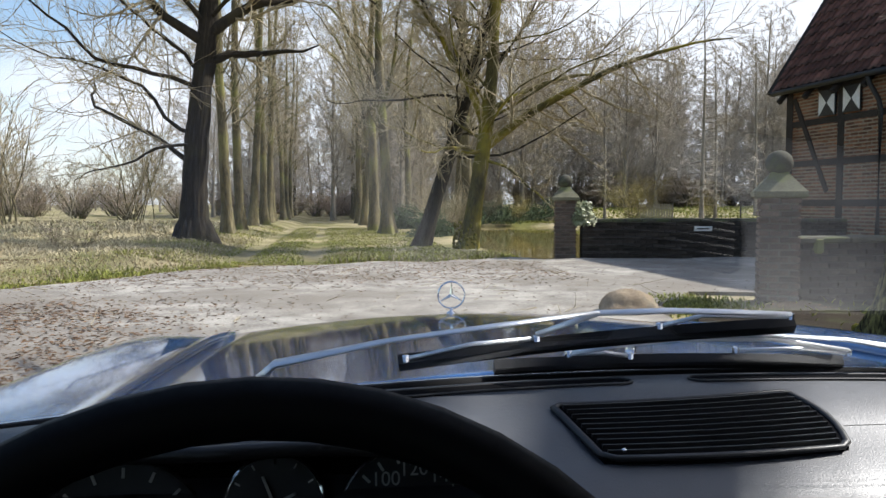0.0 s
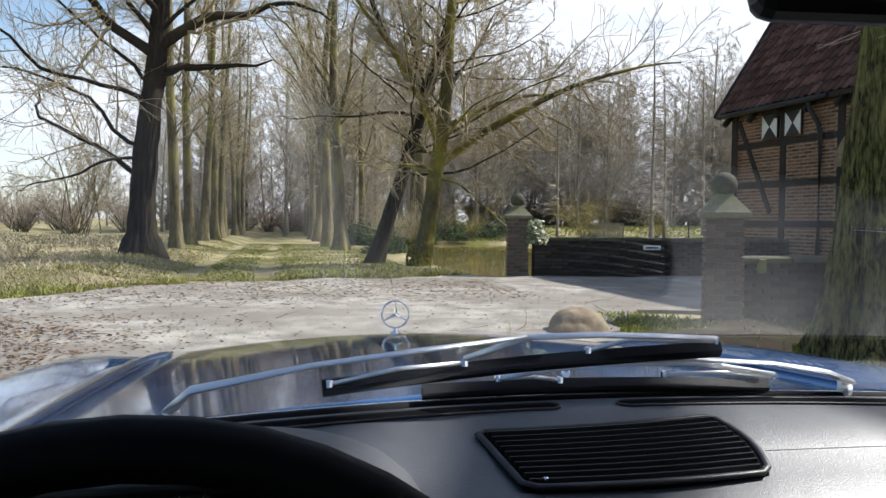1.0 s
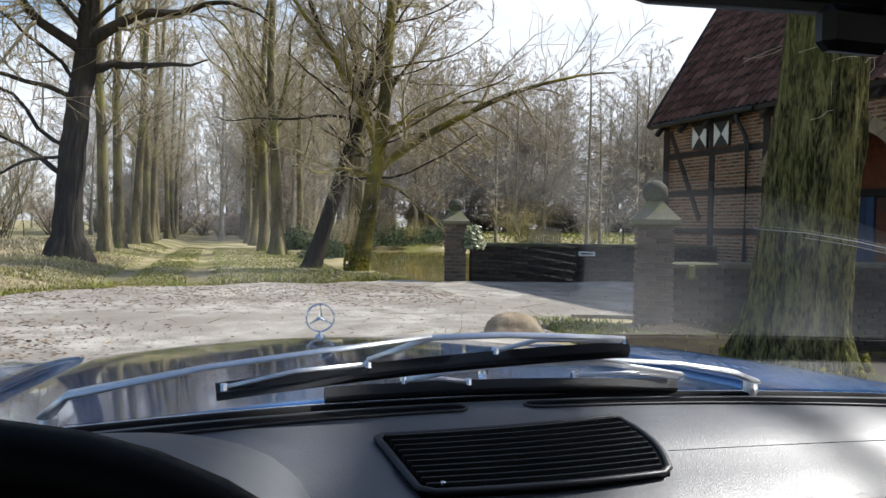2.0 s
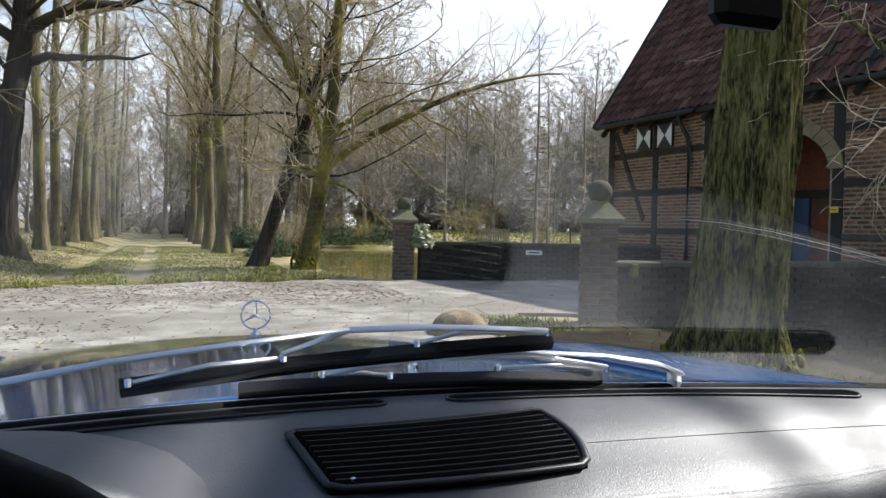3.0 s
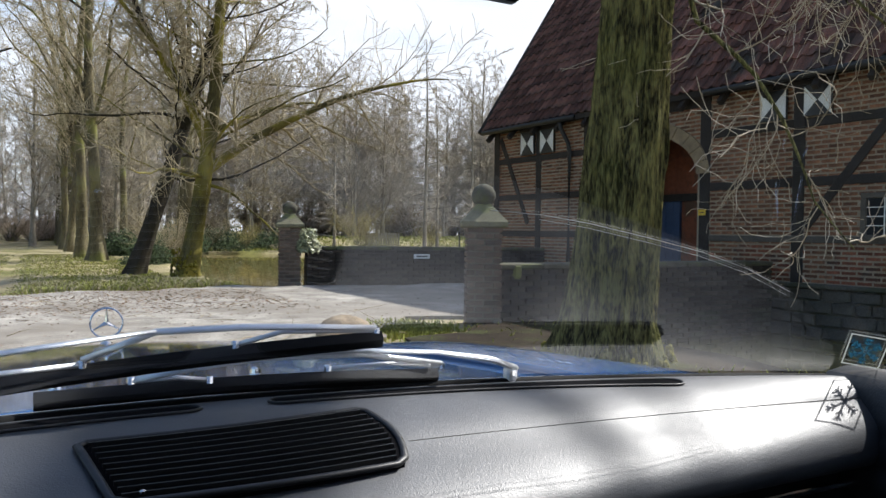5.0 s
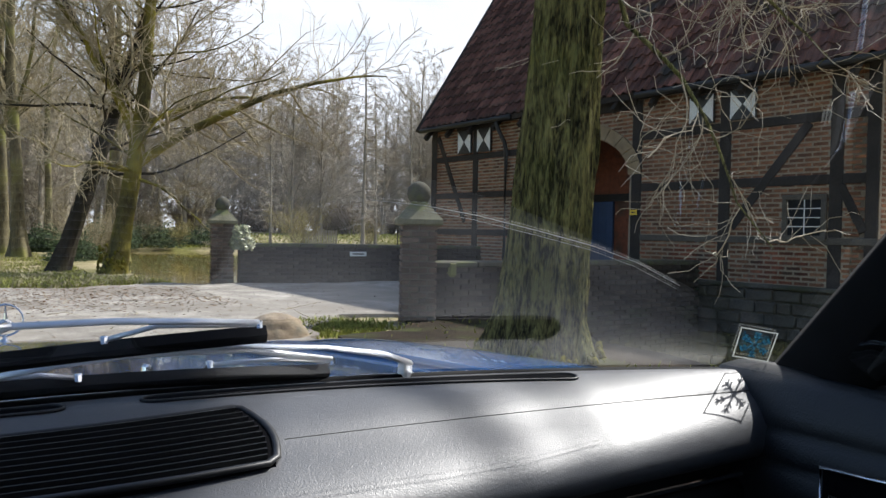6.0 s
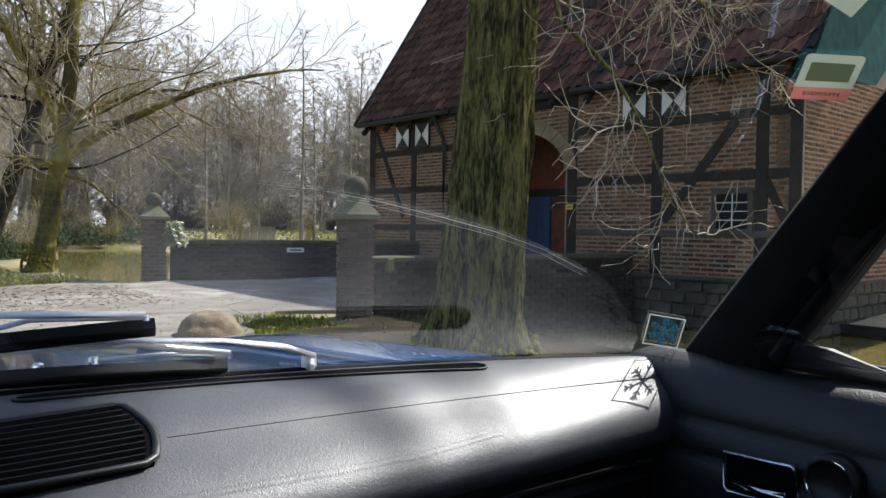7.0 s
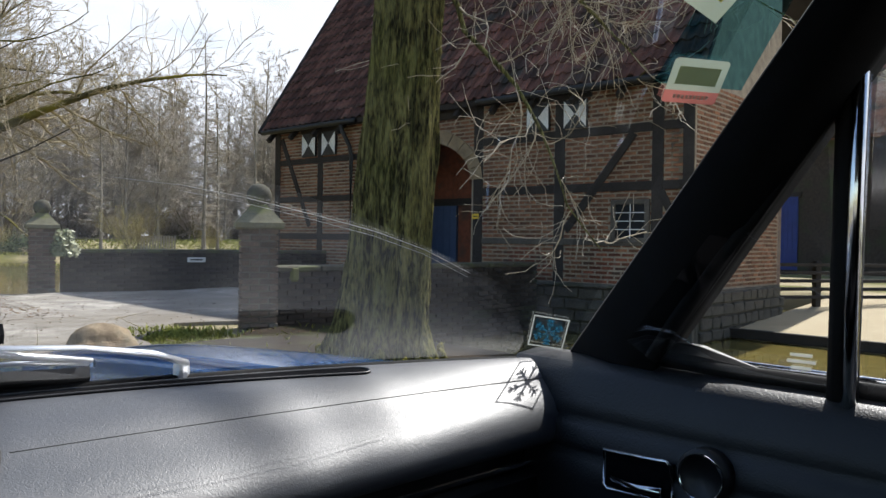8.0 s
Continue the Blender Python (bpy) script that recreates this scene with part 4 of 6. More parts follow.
def tubes(name, branches, sides, material, parent, label=""):
    """All the branches as one mesh of tubes."""
    V, F = [], []
    base = 0
    for pts, rad in branches:
        k = len(pts)
        P = np.array([tuple(p) for p in pts])
        D = np.gradient(P, axis=0)
        D /= np.linalg.norm(D, axis=1)[:, None] + 1e-9
        ref = np.array((0.31, 0.17, 0.93)) if abs(D[0, 2]) < 0.8 else np.array((0.93, 0.33, 0.12))
        S = np.cross(D, ref)
        S /= np.linalg.norm(S, axis=1)[:, None] + 1e-9
        U = np.cross(S, D)
        ang = np.arange(sides) * 2 * np.pi / sides
        R = np.array(rad)[:, None, None]
        ring = P[:, None, :] + R * (np.cos(ang)[None, :, None] * S[:, None, :] + np.sin(ang)[None, :, None] * U[:, None, :])
        V.append(ring.reshape(-1, 3))
        i, j = np.meshgrid(np.arange(k - 1), np.arange(sides), indexing="ij")
        a = base + i * sides + j
        b = base + i * sides + (j + 1) % sides
        F.append(np.stack((a, b, b + sides, a + sides), -1).reshape(-1, 4))
        base += k * sides
    return raw(name, np.concatenate(V).tolist(), np.concatenate(F).tolist(), material, parent, label, smooth=True)


def trunk_flare(host, amount=0.7, reach=0.7):
    pts, rad = host
    for i, p in enumerate(pts):
        h = p.z - pts[0].z
        rad[i] *= 1 + amount * math.exp(-h / reach * 2.2)
    return host


def length_of(b):
    return sum((q - p).length for p, q in zip(b[0], b[0][1:]))


def bark_trunk(host, parent, material, sides, relief, seed, ridges=2.4):
    """A trunk with ridged bark as real relief, its foot spreading into roots."""
    pts, rad = host
    fine_p, fine_r = [], []
    for i in range(len(pts) - 1):
        for k in range(6):
            f = k / 6
            fine_p.append(pts[i].lerp(pts[i + 1], f))
            fine_r.append(rad[i] * (1 - f) + rad[i + 1] * f)
    V, F = [], []
    for p, r in zip(fine_p, fine_r):
        h = max(0, p.z)
        for j in range(sides):
            a = 2 * math.pi * j / sides
            root = 0.30 * math.exp(-h * 2.6) * max(0, math.cos(a * 5 + seed)) + 0.10 * math.exp(-h * 1.1) * math.cos(a * 3 + seed * 2)
            c = Vector((math.cos(a) * 3.0, math.sin(a) * 3.0, h * 0.9 + seed))
            rid = abs(noise.noise(Vector((c.x * ridges, c.y * ridges, h * 0.7 + seed)))) + 0.5 * abs(noise.noise(Vector((c.x * ridges * 2.3, c.y * ridges * 2.3, h * 2.2))))
            k = 1 + root + relief * (rid - 0.3) + 0.05 * noise.noise(c * 0.5)
            V.append((p.x + r * k * math.cos(a), p.y + r * k * math.sin(a), p.z))
    n = len(fine_p)
    for i in range(n - 1):
        for j in range(sides):
            F.append((i * sides + j, i * sides + (j + 1) % sides, (i + 1) * sides + (j + 1) % sides, (i + 1) * sides + j))
    return raw("trunk", V, F, material, parent, smooth=True)


def make_tree(seed, m, height, r, label, bark, lean=(0, 0), crown_from=0.35, n1=22, len1=4.0, n2=7, n3=5, up1=0.05, angle1=(35, 65), limbs=(), wander=0.035,
              group="", category="tree", flare=0.6, twig=None, segs=14, twig_r=1.0, len3=0.22, relief=0.10, sides=18, far=False, trunk_up=0.02, shrink=0.6, crook=1.0, bough=0.40):
    rng = random.Random(seed)
    t = thing("tree", m, label, category, group)
    d = Vector((lean[0], lean[1], 1))
    trunk = branch(rng, Vector((0, 0, -0.25)), d, height, r, segs, wander, trunk_up, 0.12)
    first = children(rng, trunk, n1, crown_from, 0.99, len1, bough, angle1, 8, 0.11, up1, shrink)
    for f, dx, dy, dz, ln, rr, up, *bend in limbs:   # named main limbs
        i = min(len(trunk[0]) - 2, int(f * segs))
        p = trunk[0][i].lerp(trunk[0][i + 1], f * segs - i)
        first.append(branch(rng, p, Vector((dx, dy, dz)), ln, rr, 14, bend[0] if bend else 0.13 * crook, up, 0.15))
    second, third = [], []
    for b in first:
        L = length_of(b)
        second += children(rng, b, max(3, int(n2 * L / len1)), 0.12, 1.0, L * 0.42, 0.5, (30, 70), 4 if far else 6, 0.14 * crook, 0.04 if up1 >= 0 else up1, 0.5)
    for b in second:
        L = length_of(b)
        third += children(rng, b, n3, 0.08, 1.0, max(0.3, L * len3 * 2), 0.6, (25, 65), 2 if far else (3 if crook < 1.5 else 5), 0.16 * crook, 0.03 if up1 >= 0 else up1, 0.4)
    for b in third:
        b[1][:] = [max(0.006 * twig_r, x) for x in b[1]]
    for b in second:
        b[1][:] = [max(0.011 * twig_r, x) for x in b[1]]
    trunk_flare(trunk, flare)
    if far:
        tubes("trunk", [trunk], 7, bark, t)
    else:
        bark_trunk(trunk, t, bark, sides, relief, seed, sides / 24)
    tubes("branchwork", first, 4 if far else 7, bark, t)
    tubes("crown", second + third, 3, twig or M_TWIG, t, "bare fine twigs")
    return t


M_BARK_YELLOW = mat("bark_yellow_moss", (0.17, 0.15, 0.06), (0.04, 0.034, 0.018), 0.95, 3, 30, 1.0, 0.04, stretch=(1, 1, 0.25), third=(0.27, 0.23, 0.04), third_scale=0.9, third_at=(0.45, 0.62), spec=0.15)
# avenue, row beside the meadow
big_oak = make_tree(3, pose(-4.2, 21.8, 0), 15, 0.35, "old dark gnarled oak with a bulging split base", M_BARK_DARK, (-0.01, 0), 0.40, 26, 5.0, 14, 13, 0.04, (40, 80),
                    limbs=((0.355, 1, -0.1, 0.16, 3.2, 0.14, 0.02), (0.40, 0.8, -0.2, 0.75, 5.2, 0.17, 0.03), (0.385, -0.7, -0.2, 0.75, 5.8, 0.15, 0.02), (0.165, -1, -0.3, 0.62, 7.2, 0.075, -0.045),
                           (0.22, -1, 0.1, 0.35, 7.0, 0.06, -0.02), (0.29, -1, -0.5, 0.45, 6.6, 0.07, -0.03), (0.33, -0.9, 0.3, 0.3, 5.0, 0.06, -0.01), (0.20, -0.7, -0.9, 0.3, 4.0, 0.05, -0.02)),
                    group="avenue trees", flare=1.25, relief=0.42, sides=56, wander=0.03, crook=1.5)
row = make_tree(11, pose(-4.0, 26.7, 0), 19, 0.19, "slender bare avenue lime with sunlit mossy bark", M_BARK, (0.0, 0), 0.18, 44, 3.0, 8, 8, 0.05, (25, 65), group="avenue trees", shrink=0.3, wander=0.022, relief=0.16, sides=24, crook=1.2, bough=0.2)
row2 = make_tree(12, pose(1.7, 32.3, 0), 20, 0.24, "tall bare avenue lime with grey-green bark", M_BARK, (0.015, 0), 0.20, 40, 3.6, 8, 8, 0.06, (25, 65), group="avenue trees", shrink=0.35, wander=0.026, relief=0.16, sides=24, crook=1.2, bough=0.2,
                limbs=((0.27, 0.5, -0.3, 1.0, 7.5, 0.085, 0.03), (0.31, -0.5, 0.2, 1.0, 7.5, 0.08, 0.03)))
rng = random.Random(5)
for y in (31.0, 35.5, 40.5, 46, 52, 58, 65, 73, 82):
    copy_thing(row, pose(-4.15 - 0.012 * (y - 27) + rng.uniform(-.2, .2), y, ground_z(-4.2, y), rng.uniform(-1.5, 1.5), rng.uniform(-1.5, 1.5), rng.uniform(0, 360)))
for y in (37.5, 43.2, 49, 55.5, 62.5, 70, 79):
    copy_thing(row2, pose(1.6 - 0.012 * (y - 32) + rng.uniform(-.2, .2), y, ground_z(1.6, y), rng.uniform(-1.5, 1.5), rng.uniform(-1.5, 1.5), rng.uniform(0, 360)))
for x, y in ((5.2, 33), (6.4, 43), (4.6, 55)):
    copy_thing(row2, pose(x, y, 0, 0, 2, rng.uniform(0, 360)))
# the two leaning trees by the pond
lean_a = make_tree(21, pose(1.86, 21.6, 0), 15, 0.225, "leaning bare tree with dark bark by the pond", M_BARK_DARK, (0.30, -0.05), 0.18, 44, 4.0, 13, 13, 0.03, (35, 85), group="avenue trees", relief=0.2, sides=40, flare=0.35, trunk_up=-0.002, wander=0.03, crook=1.2, bough=0.26,
                   limbs=((0.34, -0.6, -0.2, 0.8, 5.5, 0.11, 0.03), (0.30, -1, -0.2, 0.4, 4.0, 0.05, -0.01)))
lean_b = make_tree(22, pose(3.04, 20.6, 0), 14, 0.235, "leaning bare tree with yellow moss on its foot", M_BARK_YELLOW, (0.16, 0), 0.20, 44, 4.0, 13, 13, 0.02, (40, 90), group="avenue trees", relief=0.2, sides=40, flare=0.35, trunk_up=0.0, wander=0.03, crook=1.2, bough=0.26,
                   limbs=((0.21, 1, -0.15, 0.95, 7.4, 0.13, -0.05, 0.05), (0.25, -0.5, 0, 0.95, 5.5, 0.12, 0.03), (0.28, 0.8, -0.3, 0.9, 5.0, 0.08, -0.02), (0.19, 0.9, -0.5, 0.1, 3.2, 0.045, -0.02), (0.2, -1, -0.4, 0.2, 3.0, 0.04, 0.0)))


def moss_collar(parent, r, h, seed, spread=1.0):
    """Cushions of moss clinging round a tree's foot."""
    bm = bmesh.new()
    rng = random.Random(seed)
    for k in range(110):
        a, z = rng.uniform(0, 2 * math.pi), abs(rng.gauss(0, h * 0.5))
        s = rng.uniform(0.02, 0.05)
        rr = r * (1.05 + 0.5 * math.exp(-z * 2.6) * spread)
        mt = Matrix.Translation((rr * math.cos(a), rr * math.sin(a), z)) @ Matrix.Diagonal((s, s, s * 1.5, 1))
        bmesh.ops.create_icosphere(bm, subdivisions=1, radius=1, matrix=mt)
    for v in bm.verts:
        v.co += 0.015 * noise.noise_vector(v.co * 30)
    return part("moss", bm, M_MOSS, parent, "yellow-green moss cushions", smooth=True)


moss_collar(lean_b, 0.26, 0.7, 3, 0.6)
# the great mossy trunk beside the car, its twigs hanging over the moat
OVER_MOAT = [(0.30 + 0.010 * k, math.cos(q), math.sin(q), 0.02 + 0.07 * (k % 4), 2.6 + 0.4 * (k % 4), 0.032, -0.006) for k, q in enumerate((-0.1, -0.9, -0.5, -1.3, 0.3, -0.7, -0.25, -1.1, -0.45, 0.1, -0.8, -0.35, -0.6, 0.0))]
OVER_ROAD = [(0.355, -1, 0.35, -0.50, 2.9, 0.028, -0.02), (0.40, -1, 0.7, -0.35, 3.2, 0.03, -0.02)]
near_tree = make_tree(31, pose(4.37, 5.93, 0), 13, 0.40, "massive mossy tree trunk with twigs hanging over the moat", M_BARK_MOSS, (0.045, -0.035), 0.46, 12, 4.0, 13, 10, -0.012, (45, 90), flare=0.36, relief=0.19, sides=150, wander=0.012, segs=20,
                      limbs=OVER_MOAT + [(0.40, 1, -0.4, 0.0, 4.6, 0.04, -0.03), (0.42, 0.8, -1.0, 0.0, 4.8, 0.04, -0.03)] + OVER_ROAD, twig=M_TWIG_SUNLIT, twig_r=0.5, len3=0.36, crook=1.9)
rng = random.Random(23)
shade_boughs = []
for tx, tz, r in ((-0.42, 6.0, 0.14), (-0.30, 6.2, 0.14), (-0.18, 5.9, 0.14), (-0.07, 6.3, 0.14), (0.03, 6.1, 0.11), (0.50, 6.1, 0.016), (0.72, 6.0, 0.018)):   # boughs added out of view over the car to shade the dashboard
    a = Vector((0.25, -0.25, tz - 0.5))
    shade_boughs.append(branch(rng, a, Vector((tx, -4.0, tz)) - a, 6.6, r, 12, 0.012, 0.0, 0.4))
for b in shade_boughs[:]:
    shade_boughs += children(rng, b, 3, 0.3, 1.0, 1.3, 0.3, (20, 45), 5, 0.12, 0.02)
tubes("bough", shade_boughs, 7, M_BARK_MOSS, near_tree)
moss_collar(near_tree, 0.42, 0.16, 9, 0.8)
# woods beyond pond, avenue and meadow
wood_a = make_tree(41, pose(10, 74, 0.8), 17, 0.20, "bare grey-brown woodland tree beyond the pond", M_BARK_HAZY, (0.02, 0), 0.12, 34, 4.6, 9, 8, 0.06, (30, 70), group="woodland trees", shrink=0.4, twig=M_TWIG_HAZY, segs=9, twig_r=2.3, far=True)
wood_b = make_tree(42, pose(19, 78, 0.9), 15, 0.20, "bare dark woodland tree beyond the pond", M_BARK_HAZY, (-0.03, 0), 0.10, 34, 5.0, 9, 8, 0.05, (30, 75), group="woodland trees", shrink=0.4, twig=M_TWIG_HAZY, segs=9, twig_r=2.3, far=True)
wood_c = make_tree(43, pose(29, 74, 0.85), 11, 0.14, "low bare woodland tree beyond the pond", M_BARK_HAZY, (0.04, 0), 0.05, 34, 4.6, 9, 8, 0.08, (30, 70), group="woodland trees", shrink=0.4, twig=M_TWIG_HAZY, segs=9, twig_r=2.3, far=True)
rng = random.Random(8)
for i in range(250):
    src = (wood_a, wood_b, wood_c)[i % 3]
    k = rng.uniform(0.75, 1.1)
    if i < 150:
        x = rng.uniform(4, 70)
        y = rng.uniform(70, 96)
        x *= 1.2
        k *= 1.1
    elif i < 193:
        x, y = (rng.uniform(-16, 9), rng.uniform(84, 106)) if i % 2 else (rng.uniform(-14, 0) if i % 4 else rng.uniform(3, 8), rng.uniform(60, 84))
    else:
        x, y = rng.uniform(-95, -13), rng.uniform(85, 130)
        k *= 0.6
    c = copy_thing(src, pose(x, y, ground_z(x, y), 0, 0, rng.uniform(0, 360)))
    c.scale = (k, k, k)
    if i >= 193:
        c["label"] = "small bare tree at the meadow's far edge"
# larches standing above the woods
larch = make_tree(51, pose(24.2, 49.6, 0), 15.6, 0.15, "tall bare larch with short level branches", M_BARK_HAZY, (0, 0), 0.12, 75, 2.0, 5, 3, -0.01, (75, 100), flare=0.2, twig=M_TWIG_HAZY, twig_r=1.6, wander=0.008, group="larches")
for x, y, k in ((27.5, 54, 0.86), (33, 58, 0.95), (20.0, 57, 0.8)):
    c = copy_thing(larch, pose(x, y, 0, 0, 0, 100 * k))
    c.scale = (k, k, k)


# ---- shrubs ----
def shrub(seed, m, h, stems, label, twig, spread=0.5, n2=7, n3=3, r=0.02, group=""):
    rng = random.Random(seed)
    t = thing("shrub", m, label, "shrub", group)
    st = []
    for k in range(stems):
        a = rng.uniform(0, 2 * math.pi)
        st.append(branch(rng, Vector((rng.gauss(0, .2) * h * .3, rng.gauss(0, .2) * h * .3, -0.1)), Vector((math.cos(a) * spread, math.sin(a) * spread, 1)), h * rng.uniform(.6, 1.1), r * rng.uniform(.6, 1.2), 7, 0.08, 0.03))
    sec, thi = [], []
    for b in st:
        sec += children(rng, b, n2, 0.15, 1.0, h * 0.35, 0.5, (20, 55), 4, 0.12, 0.05)
    for b in sec:
        thi += children(rng, b, n3, 0.1, 1.0, h * 0.14, 0.6, (20, 55), 2, 0.12, 0.04)
    for b in sec + thi:
        b[1][:] = [max(r * 0.28, x) for x in b[1]]
    tubes("stemwork", st, 4, M_BARK, t)
    tubes("twigwork", sec + thi, 3, twig, t)
    return t


M_TWIG_YEL = mat("budding_twig", (0.42, 0.36, 0.15), (0.26, 0.21, 0.08), 0.9, 2, 20, 0, spec=0.2)
M_TWIG_BRN = mat("bramble_stem", (0.45, 0.37, 0.285), (0.25, 0.20, 0.15), 0.9, 2, 20, 0, spec=0.2)
far_shrub = shrub(61, pose(-20, 62, 0.1), 3.4, 26, "tangled bare brown thicket at the meadow's edge", M_TWIG_BRN, 0.6, r=0.05, group="meadow thickets")
rng = random.Random(12)
for k in range(46):
    c = copy_thing(far_shrub, pose(rng.uniform(-80, -9), rng.uniform(58, 84), 0.1, 0, 0, rng.uniform(0, 360)))
    q = rng.uniform(.6, 1.15)
    c.scale = (q * 1.3, q * 1.3, q)
brush = shrub(67, pose(8, 73, 0.6), 3.2, 30, "brown leafless undergrowth at the foot of the woods", M_TWIG_BRN, 0.7, 7, 4, 0.045, group="woodland undergrowth")
for k in range(110):
    x, y = (rng.uniform(5, 100), rng.uniform(72, 96)) if k < 90 else (rng.uniform(-14, 6), rng.uniform(84, 96))
    c = copy_thing(brush, pose(x, y, ground_z(x, y), 0, 0, rng.uniform(0, 360)))
    q = rng.uniform(.7, 1.2)
    c.scale = (q * 1.4, q * 1.4, q)
multi = shrub(63, pose(-17.5, 44, 0.1), 8.5, 9, "many-stemmed bare alder standing in the meadow", M_TWIG, 0.32, 12, 5, 0.06)
c = copy_thing(multi, pose(-13.5, 52, 0.1, 0, 0, 120))
bramble = shrub(64, pose(-9.2, 15.5, 0.2), 1.1, 14, "dry bramble tangle on the grassy bank", M_TWIG_BRN, 0.9, 6, 3, 0.008, "bank brambles")
for x, y, q in ((-7.6, 17, .8), (-11, 14.2, 1.1), (-10.2, 18.5, 1.2), (-6.6, 14.6, .6), (-12.5, 17, 1.2), (-6.2, 19, 0.7), (-8.2, 13.6, 0.9), (-8.9, 16.6, 1.1), (-10.4, 12.8, 1.0), (-7.3, 20.5, 0.9)):
    c = copy_thing(bramble, pose(x, y, 0.2, 0, 0, x * 90))
    c.scale = (q, q, q)
willow = shrub(65, pose(20.9, 53.5, 0.0), 3.6, 40, "pale yellow budding willow bush on the far bank", M_TWIG_YEL, 0.75, 8, 4, 0.016, "bank willows")
for x, y, q in ((27.0, 54.5, .6), (12.2, 53.5, 0.6)):
    c = copy_thing(willow, pose(x, y, 0, 0, 0, x * 70))
    c.scale = (q, q, q)
pond_shrub = shrub(66, pose(3.9, 31, -0.1), 2.4, 24, "grey bare bush hanging over the pond", M_TWIG, 0.9, 8, 4, 0.014, "pond bushes")
for x, y, q in ((4.6, 36, 1.2), (9.5, 53, 1.3), (6.5, 52.5, 1.1)):
    c = copy_thing(pond_shrub, pose(x, y, -0.1, 0, 0, x * 70))
    c.scale = (q, q, q)


def leaf_mound(name, m, s, n, size, material, label, category, seed, hollow=0.5):
    """A rounded mass of separate leaves."""
    rng = random.Random(seed)
    V, F = [], []
    for k in range(n):
        d = Vector((rng.gauss(0, 1), rng.gauss(0, 1), abs(rng.gauss(0, 1)))).normalized()
        rr = hollow + (1 - hollow) * rng.random()
        bump = 0.8 + 0.35 * noise.noise(d * 2.5 + Vector((seed, 0, 0)))
        c = Vector((d.x * s[0], d.y * s[1], d.z * s[2])) * rr * bump
        a = Vector((rng.gauss(0, 1), rng.gauss(0, 1), rng.gauss(0, 1))).normalized()
        b = a.orthogonal().normalized()
        q = size * rng.uniform(.6, 1.3)
        i = len(V)
        V += [tuple(c + a * q), tuple(c + b * q * .45), tuple(c - a * q), tuple(c - b * q * .45)]
        F.append((i, i + 1, i + 2, i + 3))
    ob = raw(name, V, F, material)
    ob.matrix_basis = m
    return tagged(ob, label, category)


for x, y, sx, sz, sd in ((3.1, 28.5, 1.1, 1.3, 1), (7.6, 51.5, 2.6, 2.2, 2), (3.4, 40, 1.6, 1.5, 3), (10.5, 54, 3, 2.0, 4), (15, 56, 3, 1.8, 5)):
    leaf_mound("evergreen_bush", pose(x, y, -0.2), (sx, sx, sz), 5000, 0.05 if y < 30 else 0.09, M_EVERGREEN, "dark glossy evergreen bush beside the pond", "bush", sd)
iv = leaf_mound("ivy", pose(4.84, 16.2, 0.74), (0.33, 0.33, 0.62), 1700, 0.05, M_IVY, "pale variegated ivy climbing over the gate pillar", "ivy", 7, 0.75)

# ---- grass, leaves ----
def blades(name, n, place, h, material, label, seed, lean=0.5, width=0.012):
    """n bent blades where place(rng) gives x, y; one mesh."""
    rng = random.Random(seed)
    V, F = [], []
    for k in range(n):
        p = place(rng)
        if p is None:
            continue
        x, y = p
        z = ground_z(x, y)
        if z < -0.30:
            continue
        hh = h * rng.uniform(.45, 1.3) * (0.7 + 0.6 * noise.noise((x * .6, y * .6, 4)))
        a = rng.uniform(0, 2 * math.pi)
        lx, ly = rng.gauss(0, lean) * hh, rng.gauss(0, lean) * hh
        w = width * rng.uniform(.7, 1.4)
        cx, cy = w * math.cos(a), w * math.sin(a)
        i = len(V)
        V += [(x - cx, y - cy, z - .02), (x + cx, y + cy, z - .02), (x + lx * .4 + cx * .7, y + ly * .4 + cy * .7, z + hh * .6), (x + lx * .4 - cx * .7, y + ly * .4 - cy * .7, z + hh * .6), (x + lx, y + ly, z + hh * .95)]
        F += [(i, i + 1, i + 2, i + 3), (i + 3, i + 2, i + 4)]
    return tagged(raw(name, V, F, material), label, "grass", kind="stuff")


def on_bank(rng):
    x, y = rng.uniform(-17, -3.0), rng.uniform(10.8, 26)
    edge = 10.95 if x < -5 else 11.4 + (x + 4.84) * 1.35
    return (x, y) if y > edge + 0.15 else None


def bank_foot(rng):
    x = rng.uniform(-12, -2.2)
    edge = 10.75 + 0.06 * (x + 12) if x < -4.9 else 11.4 + (x + 4.84) * 1.33
    return x, edge + abs(rng.gauss(0, 0.6))


def avenue(rng):
    x, y = rng.uniform(-4.6, 2.6), 15.6 + 26 * rng.random() ** 1.5
    if math.exp(-((x + 2.35 + 0.01 * y) / 0.33) ** 2) + math.exp(-((x + 0.75 + 0.01 * y) / 0.33) ** 2) > rng.uniform(.15, .9):
        return None
    return x, y


def pond_verge(rng):
    x = rng.uniform(-0.5, 4.1)
    return x, 15.7 + 0.24 * (x + 0.4) + abs(rng.gauss(0, 0.9))


def pillar_foot(rng):
    return rng.gauss(3.75, 0.3), rng.gauss(8.75, 0.35)


def moat_bank(rng):
    return rng.uniform(3.0, 5.8), rng.uniform(2, 8.6)


def far_meadow(rng):
    x, y = rng.uniform(-40, -5), rng.uniform(24, 50)
    return x, y


def far_bank(rng):
    return rng.uniform(3, 60), rng.uniform(52.0, 72)


blades("dry_grass", 34000, on_bank, 0.12, M_STRAW, "long bleached dry grass on the meadow bank", 1, 1.1, 0.008)
blades("bank_grass", 8000, bank_foot, 0.13, M_BLADE, "fresh green grass at the foot of the bank", 2)
